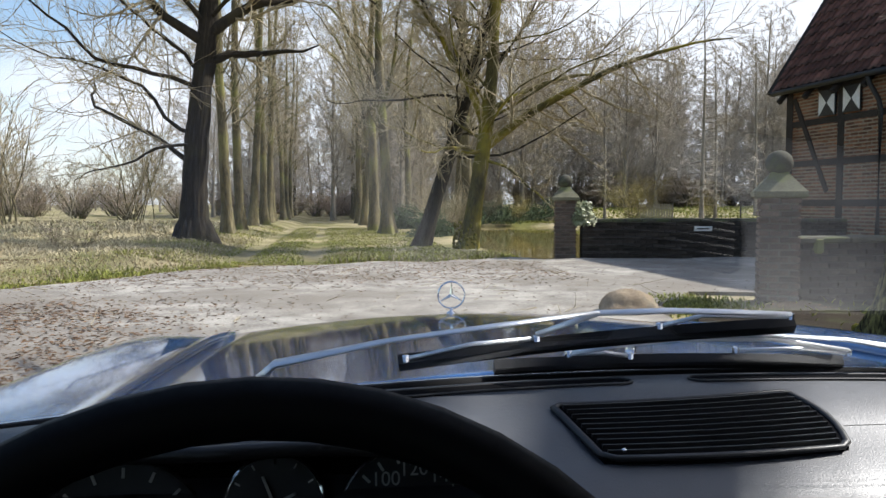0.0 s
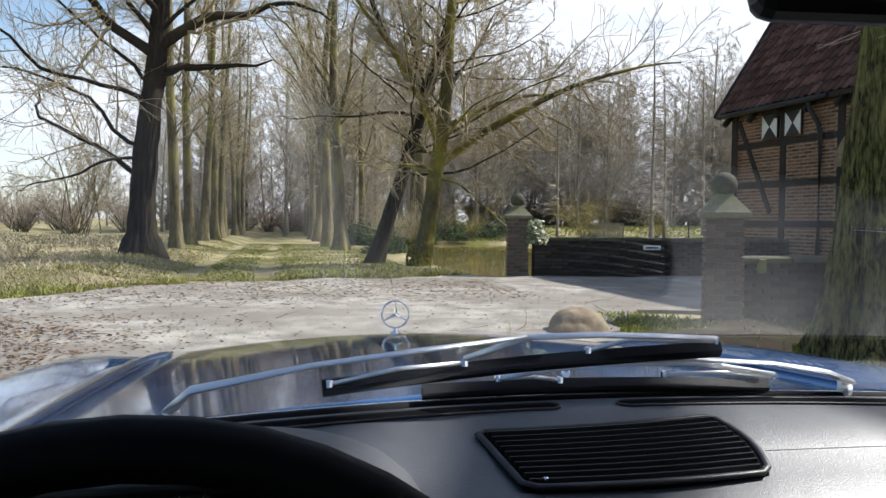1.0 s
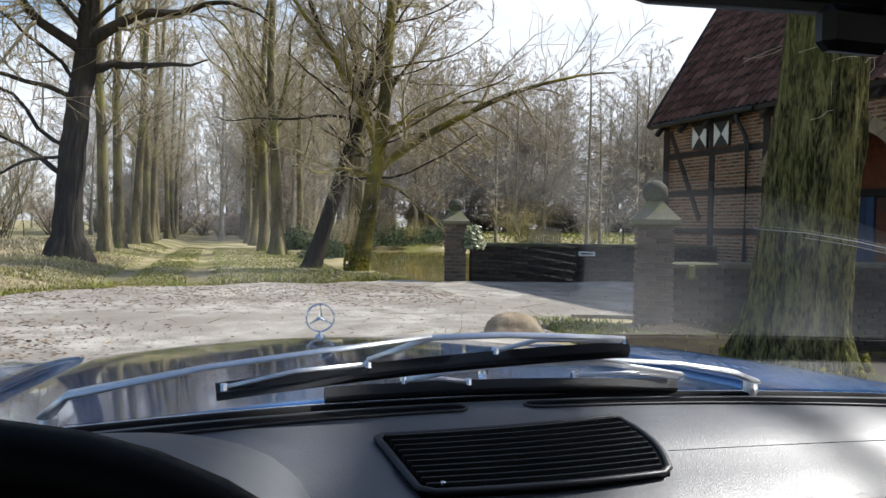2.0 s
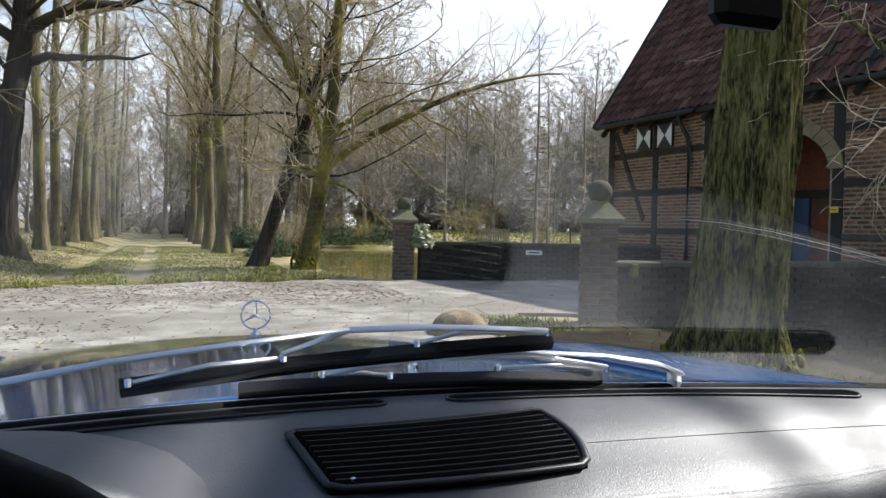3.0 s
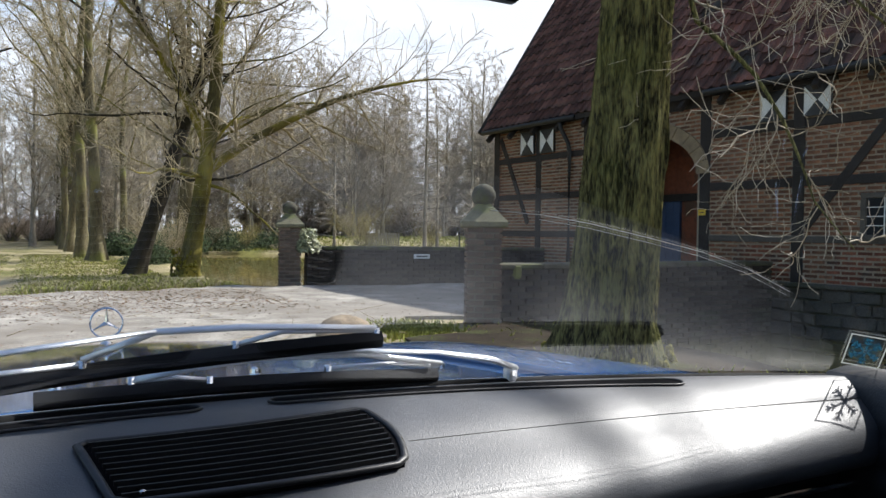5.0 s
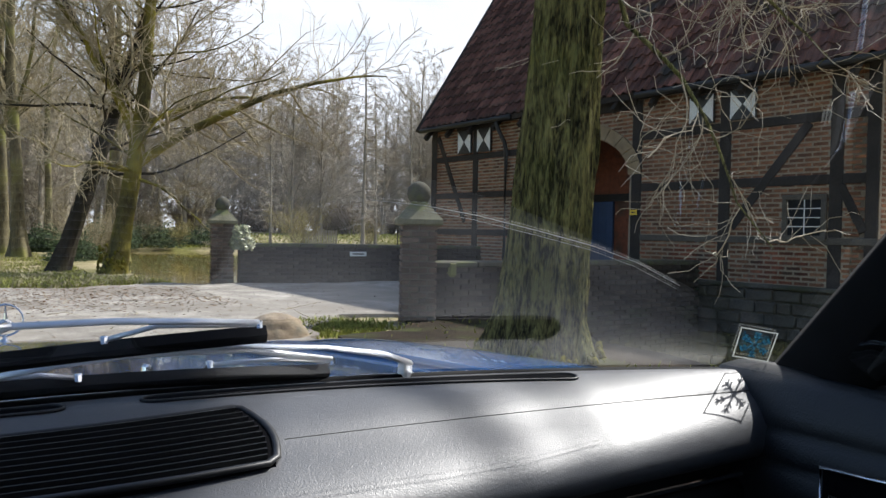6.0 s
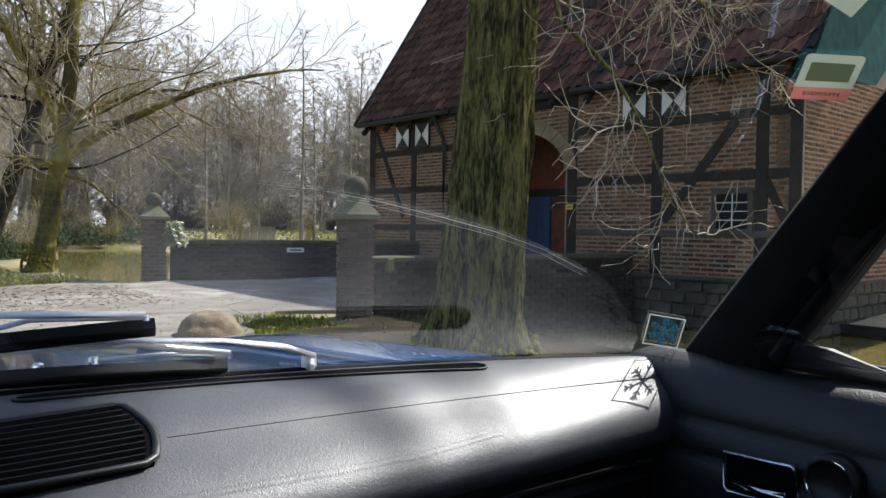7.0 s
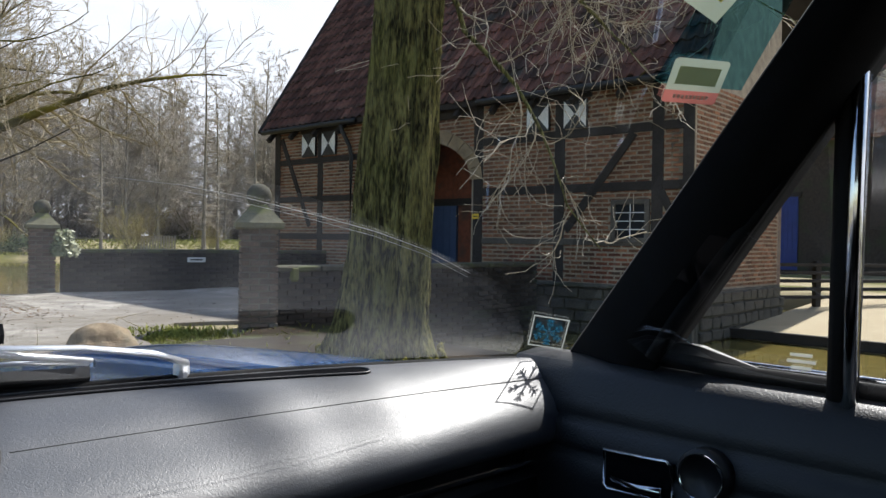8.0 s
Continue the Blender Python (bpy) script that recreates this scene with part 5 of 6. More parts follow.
blades("avenue_grass", 34000, avenue, 0.05, M_BLADE, "short green grass between the avenue trees", 3)
blades("avenue_straw", 9000, avenue, 0.05, M_STRAW, "bleached straw in the avenue grass", 13)
blades("pond_verge_grass", 6000, pond_verge, 0.16, M_BLADE, "green grass tufts along the pond edge", 4)
blades("pond_verge_straw", 2500, pond_verge, 0.18, M_STRAW, "dry grass tufts along the pond edge", 14)
blades("pillar_grass", 1800, pillar_foot, 0.08, M_BLADE, "mossy grass at the gate pillar", 5)
blades("moat_bank_grass", 700, moat_bank, 0.14, M_BLADE, "grass on the shaded moat bank", 6)
blades("meadow_straw", 12000, far_meadow, 0.2, M_STRAW, "bleached meadow grass farther off", 7, 0.7, 0.03)
blades("far_bank_grass", 14000, far_bank, 0.14, M_BLADE, "green lawn beyond the pond", 8, 0.5, 0.06)


def litter(name, n, place, size, material, label, seed, lift=0.055):
    rng = random.Random(seed)
    V, F = [], []
    for k in range(n):
        x, y = place(rng)
        z = max(-0.2, ground_z(x, y)) + lift + rng.uniform(0, 0.012)
        a, q = rng.uniform(0, 6.28), size * rng.uniform(.5, 1.4)
        t = rng.uniform(-.4, .4)
        c, s = math.cos(a), math.sin(a)
        i = len(V)
        V += [(x + c * q, y + s * q, z + t * q * .4), (x - s * q * .5, y + c * q * .5, z + .008), (x - c * q, y - s * q, z - t * q * .2), (x + s * q * .5, y - c * q * .5, z + .004)]
        F.append((i, i + 1, i + 2, i + 3))
    return tagged(raw(name, V, F, material), label, "leaves", kind="stuff")


litter("fallen_leaves", 30000, lambda r: (-1.6 - 7.5 * r.random() ** 0.7 + r.gauss(0, .5), 3.0 + 6.8 * r.random() ** 1.2 + r.gauss(0, .4)), 0.028, M_LEAF_DRY, "brown fallen leaves on the forecourt", 31)
litter("verge_leaves", 5000, lambda r: (r.uniform(-9, 3.5), 11.5 + r.gauss(0, 0.5) + 3.6 * r.random()), 0.03, M_LEAF_DRY, "brown leaves gathered along the verge", 33)
litter("scattered_leaves", 1400, lambda r: (r.uniform(-5, 6), r.uniform(8, 16)), 0.018, M_LEAF_DRY, "a few dry leaves blown over the forecourt", 32)


def twig_bits(n, seed):
    rng = random.Random(seed)
    out = []
    for k in range(n):
        x, y = rng.uniform(-7, 4), rng.uniform(7.5, 15.5)
        a, ln = rng.uniform(0, 6.28), rng.uniform(.1, .5)
        z = ground_z(x, y) + .06
        out.append(branch(rng, Vector((x, y, z)), Vector((math.cos(a), math.sin(a), 0)), ln, .006, 4, .15, 0))
    return out


tagged(tubes("twig_litter", twig_bits(150, 5), 3, M_TWIG, None), "broken twigs lying on the forecourt", "twigs", kind="stuff")

# ---- the car, a blue saloon; its base stands under the screen ----
car = thing("car", pose(0, 0, 0), "blue classic saloon seen from inside over its bonnet", "car")


def screen_y(x, z):
    return 2.335 - z - 0.35 * x * x


def hood_z(x, y):
    t = (y - 1.42) / 1.30
    z = 0.985 - 0.075 * t - 0.035 * t * t
    a = abs(x)
    if a < 0.60:
        return z - 0.030 * (a / 0.6) ** 2
    f = (a - 0.60) / 0.30
    crest = 0.012 * math.sin(min(1, f * 1.7) * math.pi * 0.62)
    return z - 0.045 + crest - 0.55 * max(0, f - 0.55) ** 1.7


def nose(f, y):
    """Rounds the front edge down."""
    q = max(0, (y - 2.60) / 0.20)
    return f - 0.09 * q * q


bm = sheet(lambda x, y: (x, y - 0.10 * (abs(x) / 0.6) ** 2 * (y - 1.42) / 1.3 - 0.10 * (x / 0.6) ** 2 * (2.72 - y) / 1.3, nose(hood_z(x, y), y)), lin(-0.585, 0.585, 25), lin(1.42, 2.80, 28), (0, 0, -0.02))
hood = part("hood", bm, M_PAINT, car, "glossy blue bonnet", smooth=True)
for s in (-1, 1):
    bm = sheet(lambda x, y: (s * x, y, nose(hood_z(x, y - 0.10), y - 0.04) - 0.035 * max(0, (y - 2.1) / 0.7) ** 2), lin(0.593, 0.905, 15), lin(1.26, 2.80, 27), (0, 0, -0.02))
    part("fender", bm, M_PAINT, car, "glossy blue front wing", smooth=True)
# ornament: ring and three rays on a stem
star = Vector((0.0, 2.66, 0.932))
ornament = part("hood_ornament", sweep(bmesh.new(), [star + 0.038 * Vector((math.cos(a), 0, math.sin(a))) for a in lin(0, 2 * math.pi, 33)[:-1]], 0.0028, 6, closed=True), M_CHROME, car, "chrome ring ornament", smooth=True)
for k in range(3):
    a = math.pi / 2 + k * 2 * math.pi / 3
    tip = star + 0.037 * Vector((math.cos(a), 0, math.sin(a)))
    part("ray", sweep(bmesh.new(), [star, star.lerp(tip, 0.5), tip], [0.0055, 0.003, 0.0012], 4), M_CHROME, ornament)
part("stem", lathe(bmesh.new(), [(0.017, 0.872), (0.015, 0.882), (0.006, 0.886), (0.004, 0.897)], 12, Matrix.Translation((0, 2.66, 0))), M_CHROME, ornament, smooth=True)

# cowl under the screen
bm = sheet(lambda x, v: (x, screen_y(x, 1.0) + 0.0 + v * (1.43 - 0.10 * (x / 0.6) ** 2 - screen_y(x, 1.0) + 0.03), 0.992 - 0.035 * v), lin(-0.70, 0.70, 21), [0, 0.4, 0.8, 1], (0, 0, -0.02))
cowl = part("cowl", bm, M_PLASTIC, car, "black cowl panel under the screen")

# windscreen with rubber seal; the pane's face is turned to the cabin
def pane(name, f, us, vs, parent, label, inward):
    """A thin curved pane whose normals look along inward."""
    bm = sheet(f, us, vs)
    bm.normal_update()
    if sum((fc.normal.dot(Vector(inward)) for fc in bm.faces)) < 0:
        bmesh.ops.reverse_faces(bm, faces=bm.faces[:])
    me = bpy.data.meshes.new(name)
    bm.to_mesh(me)
    bm.free()
    me.polygons.foreach_set("use_smooth", [True] * len(me.polygons))
    me.materials.append(M_GLASS)
    ob = new(name, me)
    ob.parent = parent
    ob.visible_shadow = False
    ob["label"] = label
    return ob


screen = pane("windscreen", lambda u, z: (u * (0.76 - 0.36 * (z - 1.0)), screen_y(u * (0.76 - 0.36 * (z - 1.0)), z), z), lin(-1, 1, 25), lin(0.996, 1.43, 13), car, "slightly dusty curved windscreen", (0, -1, 0))
edge = [(u * 0.76, screen_y(u * 0.76, 0.998) - 0.004, 0.998) for u in lin(-1, 1, 25)]
part("screen_seal", sweep(bmesh.new(), edge, 0.008, 6), M_RUBBER, screen, "black rubber seal", smooth=True)
part("seal_trim", sweep(bmesh.new(), [(x, y + 0.016, z) for x, y, z in edge], 0.005, 6), M_STEEL, screen, "bright trim strip", smooth=True)

# dashboard
def dash_y0(x):
    return screen_y(x, 1.0) - 0.006


def dash_yf(x):
    return 1.060 + 0.015 * (abs(x) / 0.745) ** 3


DASH_PROFILE = [(0.0, 1.000), (0.08, 1.005), (0.25, 1.006), (0.44, 1.001), (0.54, 0.995), (0.61, 0.989), (0.63, 0.9865), (0.76, 0.977), (0.84, 0.970), (0.90, 0.9635),
                (0.95, 0.956), (0.985, 0.946), (1.0, 0.936), (0.985, 0.927), (0.94, 0.921), (0.85, 0.918)]


def dash_at(x, f, z):
    return (x, dash_y0(x) - f * (dash_y0(x) - dash_yf(x)), z)


def dash_z(x, y):
    f = (dash_y0(x) - y) / (dash_y0(x) - dash_yf(x))
    for (a, za), (b, zb) in zip(DASH_PROFILE, DASH_PROFILE[1:]):
        if a <= f <= b:
            return za + (zb - za) * (f - a) / (b - a)
    return 0.9


xs = [-0.748, -0.742] + lin(-0.73, 0.73, 61) + [0.742, 0.748]
bm = bmesh.new()
g = [[bm.verts.new(dash_at(x, f, z if abs(x) < 0.735 else 0.9 + (z - 0.9) * (1 - (abs(x) - 0.735) * 14))) for f, z in DASH_PROFILE] for x in xs]
for a, b in zip(g, g[1:]):
    for j in range(len(DASH_PROFILE) - 1):
        bm.faces.new((a[j], b[j], b[j + 1], a[j + 1]))
bm.faces.new(g[0]), bm.faces.new(g[-1])
dash = part("dashboard", bm, M_DASH, car, "black pebbled vinyl dashboard pad, shining in the sun", smooth=True)
part("lower_panel", boxed((0, 1.14, 0.70), (1.44, 0.06, 0.44), bevel=0.01), M_PLASTIC, dash)

# steering wheel
wc, tilt = Vector((-0.352, 0.77, 0.925)), pose(0, 0, 0, 63, 0, 0)
rim_pts = [wc + (tilt.to_3x3() @ Vector((0.2 * math.cos(a), 0.2 * math.sin(a), 0))) for a in lin(0, 2 * math.pi, 49)[:-1]]
wheel = part("steering_wheel", sweep(bmesh.new(), rim_pts, 0.0135, 10, closed=True), M_WHEEL, car, "black steering wheel rim", smooth=True)
part("hub_pad", lathe(bmesh.new(), [(0.075, -0.05), (0.08, -0.02), (0.07, 0.0), (0.02, 0.006)], 24, Matrix.Translation(wc) @ tilt), M_WHEEL, wheel)
for a in (0.15, math.pi - 0.15):
    q = wc + tilt.to_3x3() @ Vector((0.19 * math.cos(a), 0.19 * math.sin(a), 0))
    part("spoke", sweep(bmesh.new(), [wc, wc.lerp(q, 0.5), q], [0.02, 0.016, 0.014], 8, 0.5), M_WHEEL, wheel)

# speaker grille let into the pad
VENT = [Vector((-0.121, 1.206, 1.003)), Vector((0.119, 1.217, 1.005)), Vector((0.120, 1.124, 0.980)), Vector((-0.100, 1.122, 0.980))]


def vent_at(u, v):
    """u from left to right, v from back to front, bowed a little."""
    p = VENT[0].lerp(VENT[1], u).lerp(VENT[3].lerp(VENT[2], u), v)
    return p + Vector((0.012 * math.sin(v * math.pi) * (2 * u - 1) * (u > 0.5), -0.006 * math.sin(u * math.pi), 0))


grille = part("speaker_grille", sheet(lambda u, v: vent_at(u, v) + Vector((0, 0, 0.001)), lin(0, 1, 9), lin(0, 1, 6), (0, 0, -0.012)), M_CARPET_SHADE, dash, "slatted black plastic speaker grille")
ring = [vent_at(u, 0) for u in lin(0.03, 0.97, 9)] + [vent_at(1, v) for v in lin(0.05, 0.93, 7)] + [vent_at(u, 1) for u in lin(0.97, 0.05, 9)] + [vent_at(0, v) for v in lin(0.93, 0.05, 7)]
part("grille_frame", sweep(bmesh.new(), [p + Vector((0, 0, 0.001)) for p in ring], 0.0038, 8, 0.75, closed=True), M_PLASTIC, dash, smooth=True)
for k in range(10):
    v = 0.075 + 0.85 * k / 9
    bm = bmesh.new()
    top = [vent_at(u, v) + Vector((0, 0, 0.0045)) for u in lin(0.03, 0.965, 9)]
    rows = [[bm.verts.new(p + Vector((0, dy, dz))) for dy, dz in ((0.0022, -0.0075), (0.0008, 0), (-0.0012, 0), (-0.0008, -0.0075))] for p in top]
    for a, b in zip(rows, rows[1:]):
        for i in range(4):
            bm.faces.new((a[i], a[(i + 1) % 4], b[(i + 1) % 4], b[i]))
    bm.faces.new(rows[0]), bm.faces.new(rows[-1])
    part("slat", bm, M_PLASTIC, dash)
part("grille_screw", lathe(bmesh.new(), [(0.0025, 0), (0.0025, 0.002), (0.001, 0.003)], 10, Matrix.Translation(vent_at(0.09, 0.93) + Vector((0, 0, 0.003)))), M_CHROME, dash)
# demister slots: long round-ended plates, black for the openings' shade, raised lip on the far side
def demister(x0, x1, off, half):
    far, near = [], []
    for x in [x0, x0 + 0.003, x0 + 0.008] + lin(x0 + 0.014, x1 - 0.014, 15) + [x1 - 0.008, x1 - 0.003, x1]:
        e = min(x - x0, x1 - x, 0.014) / 0.014
        h = half * math.sqrt(max(0.02, 1 - (1 - e) ** 2))
        for side, sg in ((far, 1), (near, -1)):
            y = dash_y0(x) - off + sg * h
            side.append(Vector((x, y, dash_z(x, y) + 0.0012)))
    bm = bmesh.new()
    a, b = [bm.verts.new(p) for p in far], [bm.verts.new(p) for p in near]
    for k in range(len(a) - 1):
        bm.faces.new((a[k], a[k + 1], b[k + 1], b[k]))
    r = bmesh.ops.extrude_face_region(bm, geom=bm.faces[:])
    bmesh.ops.translate(bm, vec=(0, 0, -0.004), verts=[v for v in r["geom"] if isinstance(v, bmesh.types.BMVert)])
    slot = part("demister_slot", bm, M_CARPET_SHADE, dash, "dark demister slot")
    part("slot_lip", sweep(bmesh.new(), far + near[::-1], 0.0016, 6, closed=True), M_PLASTIC, slot, smooth=True)


demister(-0.42, -0.015, 0.050, 0.013)
demister(0.048, 0.496, 0.050, 0.0125)
# stitched seam along the pad
part("seam", sweep(bmesh.new(), [(x, dash_at(x, 0.62, 0)[1], 0.9874) for x in lin(0.14, 0.735, 31)], 0.0007, 5), M_PLASTIC, dash)
part("glovebox_lid", boxed((0.45, 1.105, 0.80), (0.46, 0.03, 0.18), bevel=0.008), M_PLASTIC, dash, "black glovebox lid")
part("trim_strip", boxed((0.40, 1.087, 0.902), (0.50, 0.005, 0.004)), M_CHROME, dash, "thin chrome strip")

# instrument hood and dials
BX, BW = -0.385, 0.215


def hood_shell(u, v):
    a = abs(u)
    arch = (1 - a ** 3.2) ** (1 / 2.2) if a < 1 else 0
    y = 0.965 + 0.27 * v
    fall = 1 - 0.45 * v ** 2.5
    return (BX + BW * u, y + 0.02 * a, 0.925 + 0.130 * arch * fall)


binnacle = part("instrument_hood", sheet(hood_shell, [-1, -0.985, -0.95, -0.9] + lin(-0.8, 0.8, 17) + [0.9, 0.95, 0.985, 1], lin(0, 1, 12), (0, 0, -0.008)), M_DASH, dash, "padded black instrument hood", smooth=True)
part("hood_lip", sweep(bmesh.new(), [Vector(hood_shell(u, 0)) + Vector((0, -0.002, -0.004)) for u in lin(-0.97, 0.97, 31)], 0.005, 6), M_PLASTIC, dash, smooth=True)
# filler under the instrument hood, black for the shade inside it
bm = sheet(lambda x, y: (x, y, 0.935), [-0.595, -0.175], [0.965, 1.10], (0, 0, -0.1))
part("dial_shroud", bm, M_CARPET_SHADE, dash)
part("dial_panel", boxed((BX, 1.115, 0.930), (0.36, 0.01, 0.12), pose(0, 0, 0, -14, 0, 0)), M_CARPET_SHADE, dash)
M_DIALINK = mat("dial_print", (0.5, 0.5, 0.48), (0.4, 0.4, 0.38), 0.6, 5, 50, 0)


def dial(cx, cz, r, name, marks, hands_at, numbers=()):
    m = Matrix.Translation((cx, 1.103, cz)) @ pose(0, 0, 0, 76, 0, 0)
    d = part(name, lathe(bmesh.new(), [(r, 0.0), (r, 0.004), (r * 0.96, 0.0045)], 32, m), M_BLACK, dash)
    part("bezel", sweep(bmesh.new(), [m @ Vector((r * math.cos(a), r * math.sin(a), 0.005)) for a in lin(0, 2 * math.pi, 41)[:-1]], 0.0016, 6, closed=True), M_CHROME, d, "chrome bezel")
    for k in range(marks):
        a = 2 * math.pi * k / marks
        part("mark", boxed((0.86 * r, 0, 0.0055), (0.12 * r, 0.035 * r, 0.0006)), M_DIALINK, d).matrix_basis = m @ pose(0, 0, 0, 0, 0, math.degrees(a))
    for a, ln in hands_at:
        part("pointer", boxed((ln * r / 2, 0, 0.008), (ln * r, 0.06 * r, 0.0008)), M_DIALINK, d).matrix_basis = m @ pose(0, 0, 0, 0, 0, a)
    for a, text in numbers:
        fc = bpy.data.curves.new("number", "FONT")
        fc.body, fc.size, fc.align_x, fc.align_y, fc.extrude = text, 0.24 * r, "CENTER", "CENTER", 0.0002
        fo = new("number", fc)
        fo.parent = d
        fc.materials.append(M_DIALINK)
        q = radians(a)
        fo.matrix_basis = m @ Matrix.Translation((0.70 * r * math.cos(q), 0.70 * r * math.sin(q), 0.006))


dial(-0.364, 0.966, 0.036, "clock", 12, ((112, 0.62), (25, 0.5)))
dial(-0.257, 0.941, 0.063, "speedometer", 24, ((215, 0.8),), ((150, "80"), (122, "100"), (92, "120"), (60, "140"), (35, "160")))
dial(-0.474, 0.938, 0.063, "gauge", 16, ((60, 0.5),))

# wipers resting on the screen
def wiper(arm, bow, claws, blade, boss):
    w = part("wiper", sweep(bmesh.new(), arm, [0.012] + [0.0125] + [0.0075] * (len(arm) - 3) + [0.005], 6, 0.32), M_STEEL, car, "bright steel wiper arm with black blade", smooth=True)
    part("bow", sweep(bmesh.new(), bow, 0.0042, 6, 0.8), M_STEEL, w, smooth=True)
    for c in claws:
        part("claw", sweep(bmesh.new(), c, 0.0025, 5), M_STEEL, w, smooth=True)
        for p in c[::2]:
            part("rivet", lathe(bmesh.new(), [(0.004, -0.003), (0.004, 0.003), (0.002, 0.004)], 8, Matrix.Translation(p)), M_CHROME, w)
    a, b = Vector(blade[0]), Vector(blade[1])
    pts = [a.lerp(b, f) + Vector((0, 0.25, 0.1)) * 0.03 * math.sin(f * math.pi) for f in lin(0, 1, 9)]
    part("blade", sweep(bmesh.new(), pts, 0.0062, 4, 1.4), M_RUBBER, w, "black rubber blade")
    part("pivot", lathe(bmesh.new(), [(0.009, -0.02), (0.008, 0.004), (0.004, 0.008)], 14, Matrix.Translation(boss)), M_STEEL, w)
    return w


wiper([(-0.395, 1.273, 1.019), (-0.376, 1.259, 1.039), (-0.265, 1.265, 1.058), (-0.16, 1.264, 1.070), (-0.056, 1.264, 1.081)],
      [(-0.113, 1.292, 1.055), (-0.056, 1.266, 1.080), (0.02, 1.264, 1.081), (0.081, 1.267, 1.078), (0.152, 1.265, 1.074)],
      [[(-0.249, 1.291, 1.034), (-0.18, 1.288, 1.048), (-0.113, 1.292, 1.051)], [(0.017, 1.285, 1.062), (0.06, 1.274, 1.074), (0.152, 1.265, 1.072)]],
      [(-0.256, 1.295, 1.029), (0.164, 1.277, 1.061)], (-0.395, 1.278, 1.012))
wiper([(0.333, 1.29, 1.018), (0.30, 1.288, 1.030), (0.232, 1.286, 1.042), (0.14, 1.294, 1.048), (0.042, 1.302, 1.046)],
      [(0.246, 1.302, 1.026), (0.15, 1.298, 1.043), (0.042, 1.302, 1.045), (-0.02, 1.310, 1.038), (-0.071, 1.316, 1.029)],
      [[(-0.071, 1.316, 1.029), (-0.03, 1.318, 1.029), (0.001, 1.324, 1.023)], [(0.119, 1.314, 1.028), (0.18, 1.305, 1.030), (0.246, 1.302, 1.024)]],
      [(-0.151, 1.324, 1.015), (0.248, 1.315, 1.010)], (0.333, 1.296, 1.012))
# washer jets
for x in (-0.13, 0.12):
    part("washer_jet", lathe(bmesh.new(), [(0.008, 0), (0.007, 0.006), (0.003, 0.009)], 10, Matrix.Translation((x, 1.62, hood_z(x, 1.62)))), M_CHROME, car)

# rear-view mirror with its dipping lever
mm = pose(0.040, 0.835, 1.317, -6, 4, -20)
mirror = part("rear_view_mirror", boxed((0, 0, 0), (0.235, 0.026, 0.066), mm.to_3x3().to_4x4(), bevel=0.012, seg=3), M_PLASTIC, car, "black rear-view mirror")
mirror.location = mm.translation
part("mirror_glass", boxed((0, -0.0145, 0), (0.21, 0.002, 0.05)), M_CHROME, mirror, "dim mirror glass").matrix_basis = mm.to_3x3().to_4x4()
part("lever", boxed((-0.024, -0.004, -0.041), (0.036, 0.012, 0.020), bevel=0.004), M_PLASTIC, mirror)
part("stalk", sweep(bmesh.new(), [(0, 0.012, 0.02), (0, 0.03, 0.06), (0, 0.04, 0.10)], 0.008, 8), M_PLASTIC, mirror)

# pillars, roof, doors
for s in (-1, 1):
    bm = bmesh.new()
    rows = []
    for f in lin(0, 1, 9):
        z = 0.93 + 0.47 * f
        fr = Vector((0.755 - 0.50 * (z - 1.0) * 1.02, 1.125 - 1.07 * (z - 1.0), z))
        rr = Vector((0.715 - 0.22 * (z - 1.0), 0.985 - 0.80 * (z - 1.0), z))
        mid = fr.lerp(rr, 0.5) + Vector((-0.012, -0.012, 0))
        out = Vector((0.045, 0.03, 0))
        rows.append([bm.verts.new((s * p.x, p.y, p.z)) for p in (fr, mid, rr, rr + Vector((0.05, 0.01, 0)), fr.lerp(rr, 0.4) + out * 1.6, fr + out)])
    for a, b in zip(rows, rows[1:]):
        for i in range(6):
            bm.faces.new((a[i], a[(i + 1) % 6], b[(i + 1) % 6], b[i]))
    bm.faces.new(rows[0]), bm.faces.new(rows[-1])
    part("screen_pillar", bm, M_HEADLINER, car, smooth=True)
bm = sheet(lambda u, v: (0.60 * u, 0.83 - 0.10 * u * u - 2.4 * v if v == 0 else 0.83 - 2.4 * v, 1.405 - 0.05 * u ** 4 + 0.03 * math.sin(v * 3)), lin(-1, 1, 13), lin(0, 1, 9), (0, 0, 0.03))
part("roof", bm, M_HEADLINER, car, "dark headliner")
part("header_rail", sweep(bmesh.new(), [(u * 0.60, 0.905 - 0.13 * u * u, 1.400 - 0.012 * u * u) for u in lin(-1, 1, 15)], 0.022, 8), M_HEADLINER, car, smooth=True)
part("rear_wall", boxed((0, -1.55, 0.9), (1.3, 0.06, 1.1)), M_HEADLINER, car)
part("floor_pan", boxed((0, 0, 0.33), (1.5, 3.2, 0.06)), M_CARPET_SHADE, car)
part("bulkhead", boxed((0, 1.385, 0.64), (1.46, 0.05, 0.62)), M_PLASTIC, car)

DOOR_PROFILE = [(0.770, 1.010), (0.735, 1.013), (0.700, 1.009), (0.688, 0.998), (0.678, 0.970), (0.674, 0.957), (0.676, 0.953), (0.668, 0.947), (0.664, 0.930), (0.664, 0.922),
                (0.666, 0.918), (0.659, 0.912), (0.656, 0.89), (0.660, 0.85), (0.672, 0.70), (0.68, 0.40), (0.74, 0.38), (0.80, 0.60), (0.84, 0.85), (0.80, 0.99)]


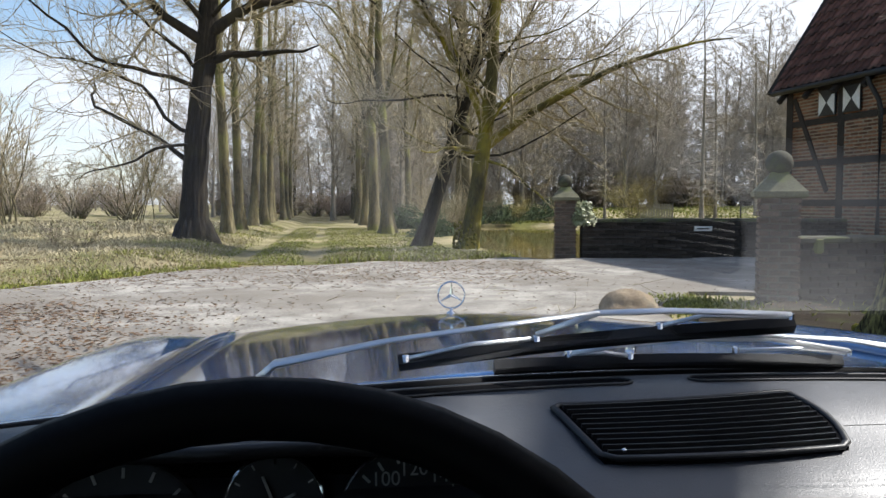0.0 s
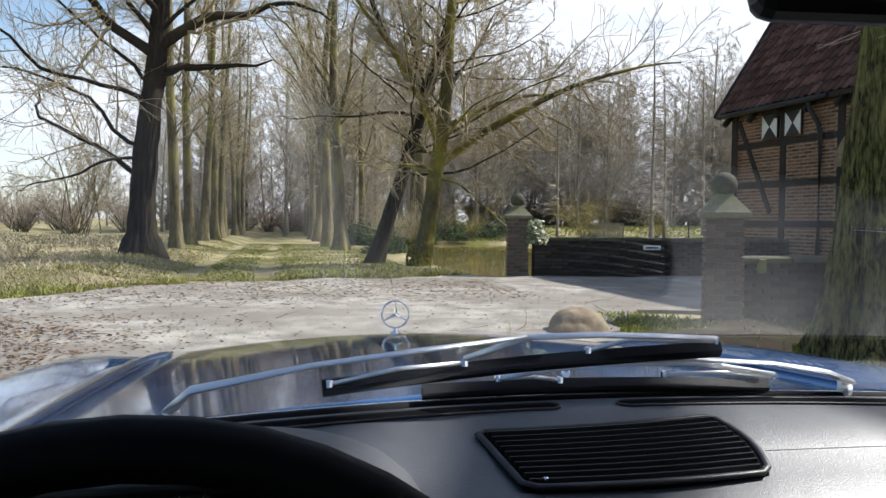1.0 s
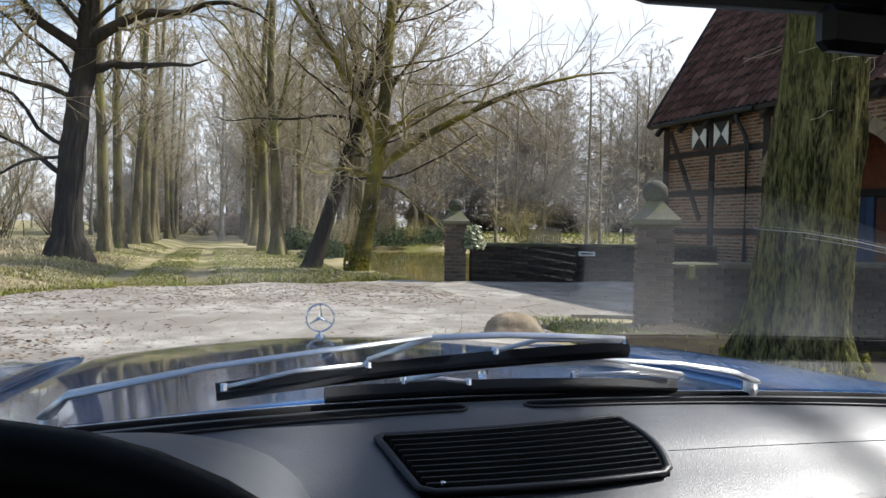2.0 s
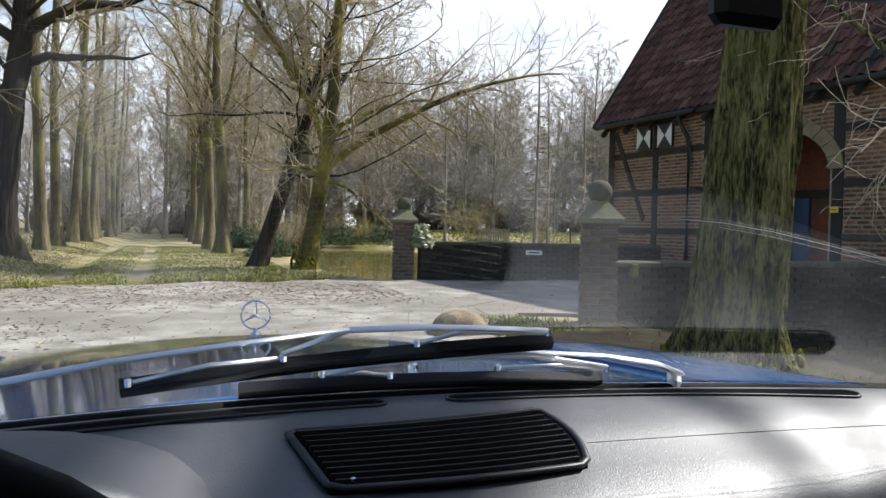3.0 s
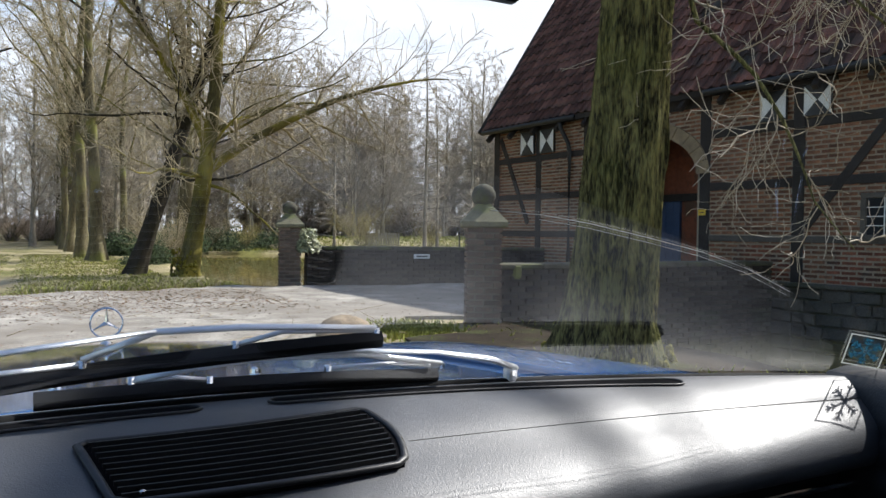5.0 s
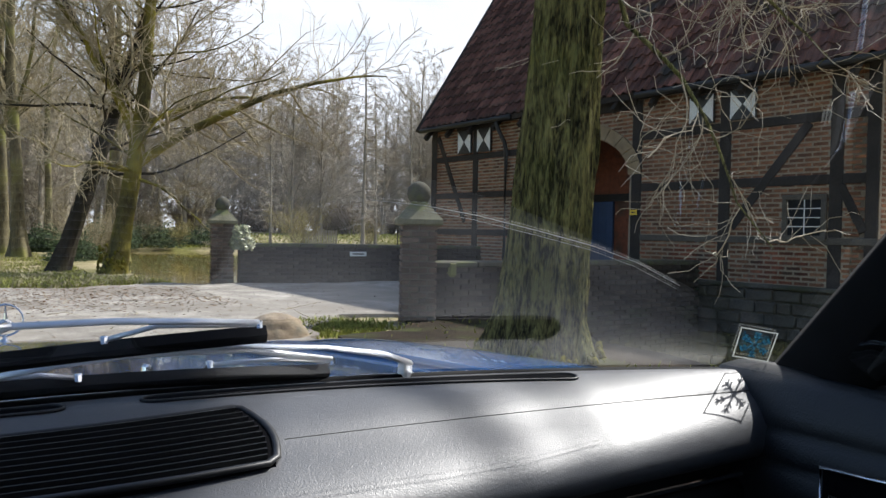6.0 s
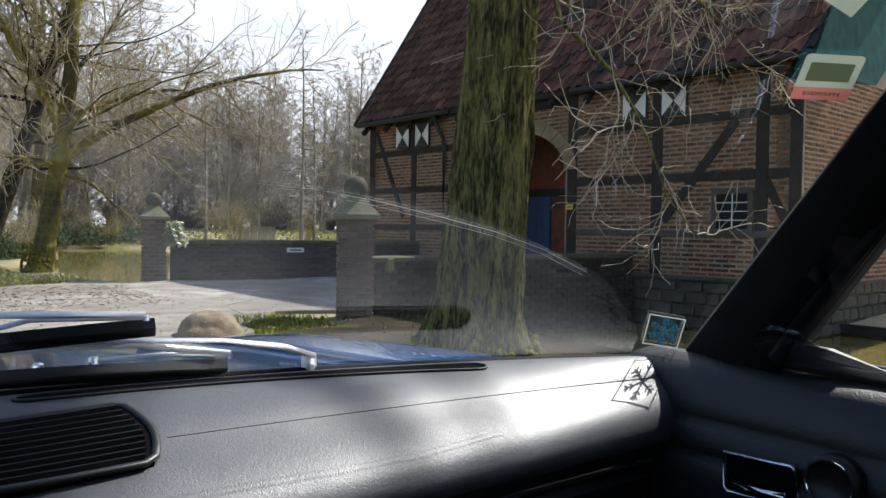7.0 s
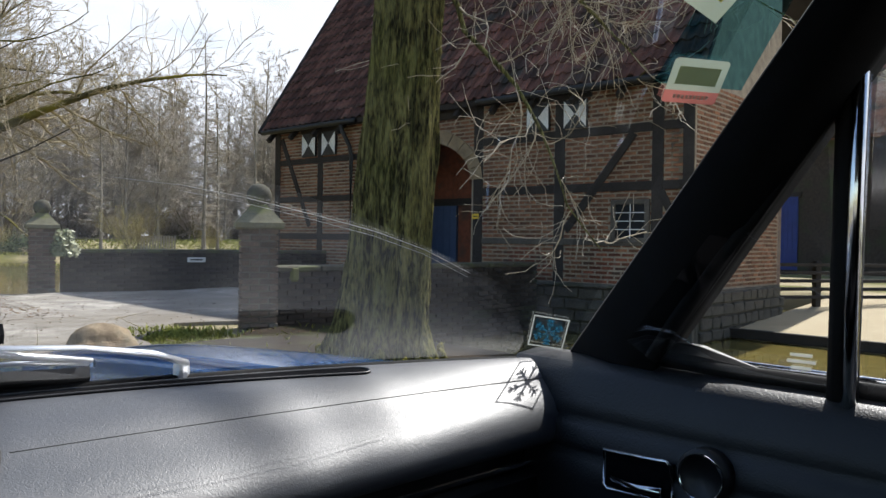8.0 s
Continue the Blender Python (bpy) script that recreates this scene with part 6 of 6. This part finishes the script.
def door(s):
    bm = bmesh.new()
    rows = [[bm.verts.new((s * (x + 0.02 * max(0, y - 0.9)), y, z)) for x, z in DOOR_PROFILE] for y in lin(1.16, -0.35, 12)]
    for a, b in zip(rows, rows[1:]):
        for i in range(len(DOOR_PROFILE)):
            bm.faces.new((a[i], a[(i + 1) % len(a)], b[(i + 1) % len(a)], b[i]))
    bm.faces.new(rows[0]), bm.faces.new(rows[-1])
    d = part("door", bm, M_DOOR, car, "black vinyl door trim with sewn ribs", smooth=True)
    # quarter light: upright post, front frame, sill frame, pane
    part("window_post", sweep(bmesh.new(), [(s * 0.715, 0.787, 1.0), (s * 0.70, 0.78, 1.15), (s * 0.664, 0.765, 1.36)], 0.013, 8), M_RUBBER, d, smooth=True)
    part("post_trim", sweep(bmesh.new(), [(s * 0.703, 0.778, 1.0), (s * 0.688, 0.771, 1.15), (s * 0.652, 0.756, 1.36)], 0.0065, 8), M_CHROME, d, "bright metal window post", smooth=True)
    front = [(s * 0.712, 0.975, 1.026), (s * 0.70, 0.94, 1.07), (s * 0.668, 0.80, 1.245), (s * 0.652, 0.762, 1.30)]
    part("quarter_frame", sweep(bmesh.new(), front, 0.009, 6), M_RUBBER, d, smooth=True)
    part("sill_frame", sweep(bmesh.new(), [(s * 0.728, 0.985, 1.022), (s * 0.728, 0.88, 1.019), (s * 0.728, -0.3, 1.017)], 0.008, 6), M_RUBBER, d, smooth=True)
    part("sill_trim", sweep(bmesh.new(), [(s * 0.742, 0.985, 1.028), (s * 0.742, 0.88, 1.026), (s * 0.742, -0.3, 1.024)], 0.004, 6), M_CHROME, d, smooth=True)
    # dark wedge in the lower front corner of the quarter light frame
    part("frame_wedge", sweep(bmesh.new(), [(s * 0.73, 0.985, 1.033), (s * 0.73, 0.93, 1.032), (s * 0.73, 0.87, 1.024)], [0.012, 0.011, 0.002], 6), M_PLASTIC, d)
    pane("quarter_pane", lambda y, f: (s * (0.718 - 0.05 * f), y, 1.02 + (0.02 + 1.25 * (0.985 - y)) * f if y > 0.74 else 1.36), lin(0.98, 0.79, 6), lin(0, 1, 3), d, "quarter light glass", (-s, 0, 0))
    for k, (w, dz) in enumerate(((0.020, 0.0), (0.026, -0.006), (0.018, -0.012))):
        part("glass_mark", boxed((s * 0.712, 0.822, 1.046 + dz), (0.0006, w, 0.003)), M_FILM_WHITE, d)
    pane("side_pane", lambda y, z: (s * (0.715 - 0.15 * (z - 1.02)), y, z), lin(0.77, -0.35, 8), lin(1.018, 1.36, 5), d, "side window glass", (-s, 0, 0))
    # inner latch in a chrome frame and a round knob
    fr = [(s * 0.655, y, z) for y, z in ((0.997, 0.932), (0.925, 0.935), (0.920, 0.930), (0.917, 0.900), (0.922, 0.895), (0.992, 0.892), (0.997, 0.897))]
    part("latch_plate", boxed((s * 0.664, 0.958, 0.913), (0.016, 0.074, 0.036)), M_CARPET_SHADE, d)
    latch = part("latch_frame", sweep(bmesh.new(), fr, 0.0022, 6, closed=True), M_CHROME, d, "chrome latch surround", smooth=True)
    part("latch_lever", sweep(bmesh.new(), [(s * 0.652, 0.985, 0.906), (s * 0.648, 0.95, 0.904), (s * 0.646, 0.925, 0.907)], [0.003, 0.004, 0.005], 6), M_CHROME, latch, smooth=True)
    kn = Matrix.Translation((s * 0.656, 0.886, 0.930)) @ pose(0, 0, 0, 0, -90 * s, 0)
    knob = part("knob", lathe(bmesh.new(), [(0.026, -0.01), (0.026, 0.004), (0.021, 0.008), (0.018, 0.003)], 24, kn), M_PLASTIC, d, "round black knob", smooth=True)
    part("knob_ring", sweep(bmesh.new(), [kn @ Vector((0.0215 * math.cos(a), 0.0215 * math.sin(a), 0.009)) for a in lin(0, 2 * math.pi, 29)[:-1]], 0.001, 5, closed=True), M_CHROME, knob)
    # roof rail and closed rear quarter
    part("roof_rail", sweep(bmesh.new(), [(s * 0.615, 0.74, 1.385), (s * 0.64, 0.6, 1.385), (s * 0.64, -1.5, 1.385)], 0.035, 8), M_HEADLINER, car, smooth=True)
    part("rear_side", boxed((s * 0.70, -0.95, 0.9), (0.05, 1.22, 1.02)), M_HEADLINER, car)
    return d


door(1)
door(-1)


# stickers on the inside of the screen
def on_screen(x, z, off=0.004):
    return Vector((x, screen_y(x, z) - off * 0.7, z - off * 0.7))


def sticker_frame(x, z):
    """Axes on the pane at that place: along, up, towards the cabin."""
    o = on_screen(x, z)
    ax = (on_screen(x + 0.01, z) - o).normalized()
    up = (on_screen(x, z + 0.01) - o).normalized()
    n = ax.cross(up).normalized()
    up = n.cross(ax)
    m = Matrix.Identity(4)
    for r in range(3):
        m[r][0], m[r][1], m[r][2], m[r][3] = ax[r], up[r], n[r], o[r]
    return m


def glued(name, bm, m, material, parent, label=""):
    """A piece of a sticker, moulded to the glass by m."""
    bmesh.ops.transform(bm, matrix=m, verts=bm.verts[:])
    return part(name, bm, material, parent, label)


def on_glass(c, across, up):
    """Axes of a sticker: its half width and half height as vectors on the pane."""
    a, b = Vector(across), Vector(up)
    n = a.cross(b).normalized()
    return Matrix(((a.x, b.x, n.x, c[0]), (a.y, b.y, n.y, c[1]), (a.z, b.z, n.z, c[2]), (0, 0, 0, 1)))


def rounded(w, h, r, y=0.0, low=True, high=True):
    """A thin plate with rounded corners."""
    pts = []
    for sx, sy, a0 in ((1, 1, 0), (-1, 1, 90), (-1, -1, 180), (1, -1, 270)):
        rr = r if (high if sy > 0 else low) else 0.001
        for k in range(5):
            a = radians(a0 + 22.5 * k)
            pts.append((sx * (w - rr) + rr * math.cos(a), y + sy * (h - rr) + rr * math.sin(a)))
    return prism(bmesh.new(), pts, -0.0002, 0.0002)


m = on_glass((0.7100, 1.1158, 1.0382), (0.0242, -0.0078, -0.0042), (-0.0116, -0.0142, 0.0202))
snow = glued("snow_sticker", rounded(0.10, 0.10, 0.03), m, M_FILM_WHITE, screen, "square sticker with a blue snowflake")
for cx, cy, sx, sy in ((0, 0.96, 2.0, 0.07), (0, -0.96, 2.0, 0.07), (0.96, 0, 0.07, 1.85), (-0.96, 0, 0.07, 1.85)):
    glued("border", boxed((cx, cy, 0), (sx, sy, 0.0004)), m, M_FILM_WHITE, snow)
for k in range(6):
    bm = boxed((0.42, 0, 0), (0.84, 0.10, 0.0004))
    for f in (0.40, 0.62):
        for a in (45, -45):
            box(bm, (f + 0.08, 0.08 * (1 if a > 0 else -1), 0), (0.28, 0.085, 0.0004), pose(0, 0, 0, 0, 0, a))
    glued("flake_arm", bm, m @ pose(0, 0, 0, 0, 0, 60 * k + 30), M_FILM_TEAL, snow)
m = on_glass((0.6345, 0.8910, 1.2965), (0.0272, -0.0123, 0.0004), (-0.0093, -0.0128, 0.0166))
badge = glued("permit_sticker", rounded(1.0, 0.72, 0.16, 0.28, low=False), m, M_FILM_GREEN, screen, "pale green permit sticker with a red band")
glued("inner_panel", boxed((0, 0.25, 0.0004), (1.5, 0.8, 0.0003)), m, film("olive_film", (0.30, 0.36, 0.20)), badge)
glued("red_band", rounded(1.0, 0.28, 0.12, -0.73, high=False), m, M_FILM_RED, badge)
for k in range(9):
    glued("print_bar", boxed((-0.60 + 0.15 * k, -0.71, 0.0005), (0.10, 0.18, 0.0003)), m, M_FILM_GREEN, badge)
m = sticker_frame(0.578, 1.366) @ pose(0, 0, 0, 0, 0, -20)
toll = part("toll_sticker", boxed((0, 0, 0), (0.07, 0.045, 0.0004)), M_FILM_GREEN, screen, "pale toll sticker at the screen's upper corner")
toll.matrix_basis = m
part("print_bar", boxed((0.016, 0.004, 0.0004), (0.014, 0.022, 0.0003)), M_YELLOW, toll)
# edge of the wiped field: a thin arc of dust
DUST = [(0.20, 1.192), (0.251, 1.189), (0.304, 1.182), (0.375, 1.169), (0.438, 1.156), (0.499, 1.139), (0.565, 1.114)]
M_DUST = mat("dust_line", (0.5, 0.5, 0.48), (0.35, 0.35, 0.34), 0.9, 60, 300, 0)
part("dust_arc", sweep(bmesh.new(), [on_screen(x, z, 0.002) for x, z in DUST], 0.00035, 4), M_DUST, screen, "thin dusty edge left by the wiper")
part("dust_arc", sweep(bmesh.new(), [on_screen(x, z - 0.004, 0.002) for x, z in DUST[1:]], 0.0002, 4), M_DUST, screen, "thin dusty edge left by the wiper")
# bonnet seal: a row of rubber teeth, their glints put into a steel material
bk = Bulk()
for x in lin(-0.50, 0.30, 64):
    bk.add(Matrix.Translation((x, 1.405 - 0.10 * (x / 0.6) ** 2, 0.988 - 0.03 * (x / 0.6) ** 2)), (0.006, 0.010, 0.004), 0.001)
bk.done("bonnet_seal", M_STEEL, car, "toothed seal along the bonnet's rear edge")
# a blue-tinted upper corner
tint = pane("tint_film", lambda u, z: tuple(on_screen(0.565 + (0.125 - 0.36 * (z - 1.29)) * u + 0.25 * (1.43 - z) * (1 - u), z, 0.0015)), lin(0, 1, 8), lin(1.295, 1.43, 8), screen, "blue-tinted film in the screen's upper corner", (0, -1, 0))
tint.data.materials.clear()
tint.data.materials.append(M_TINT)
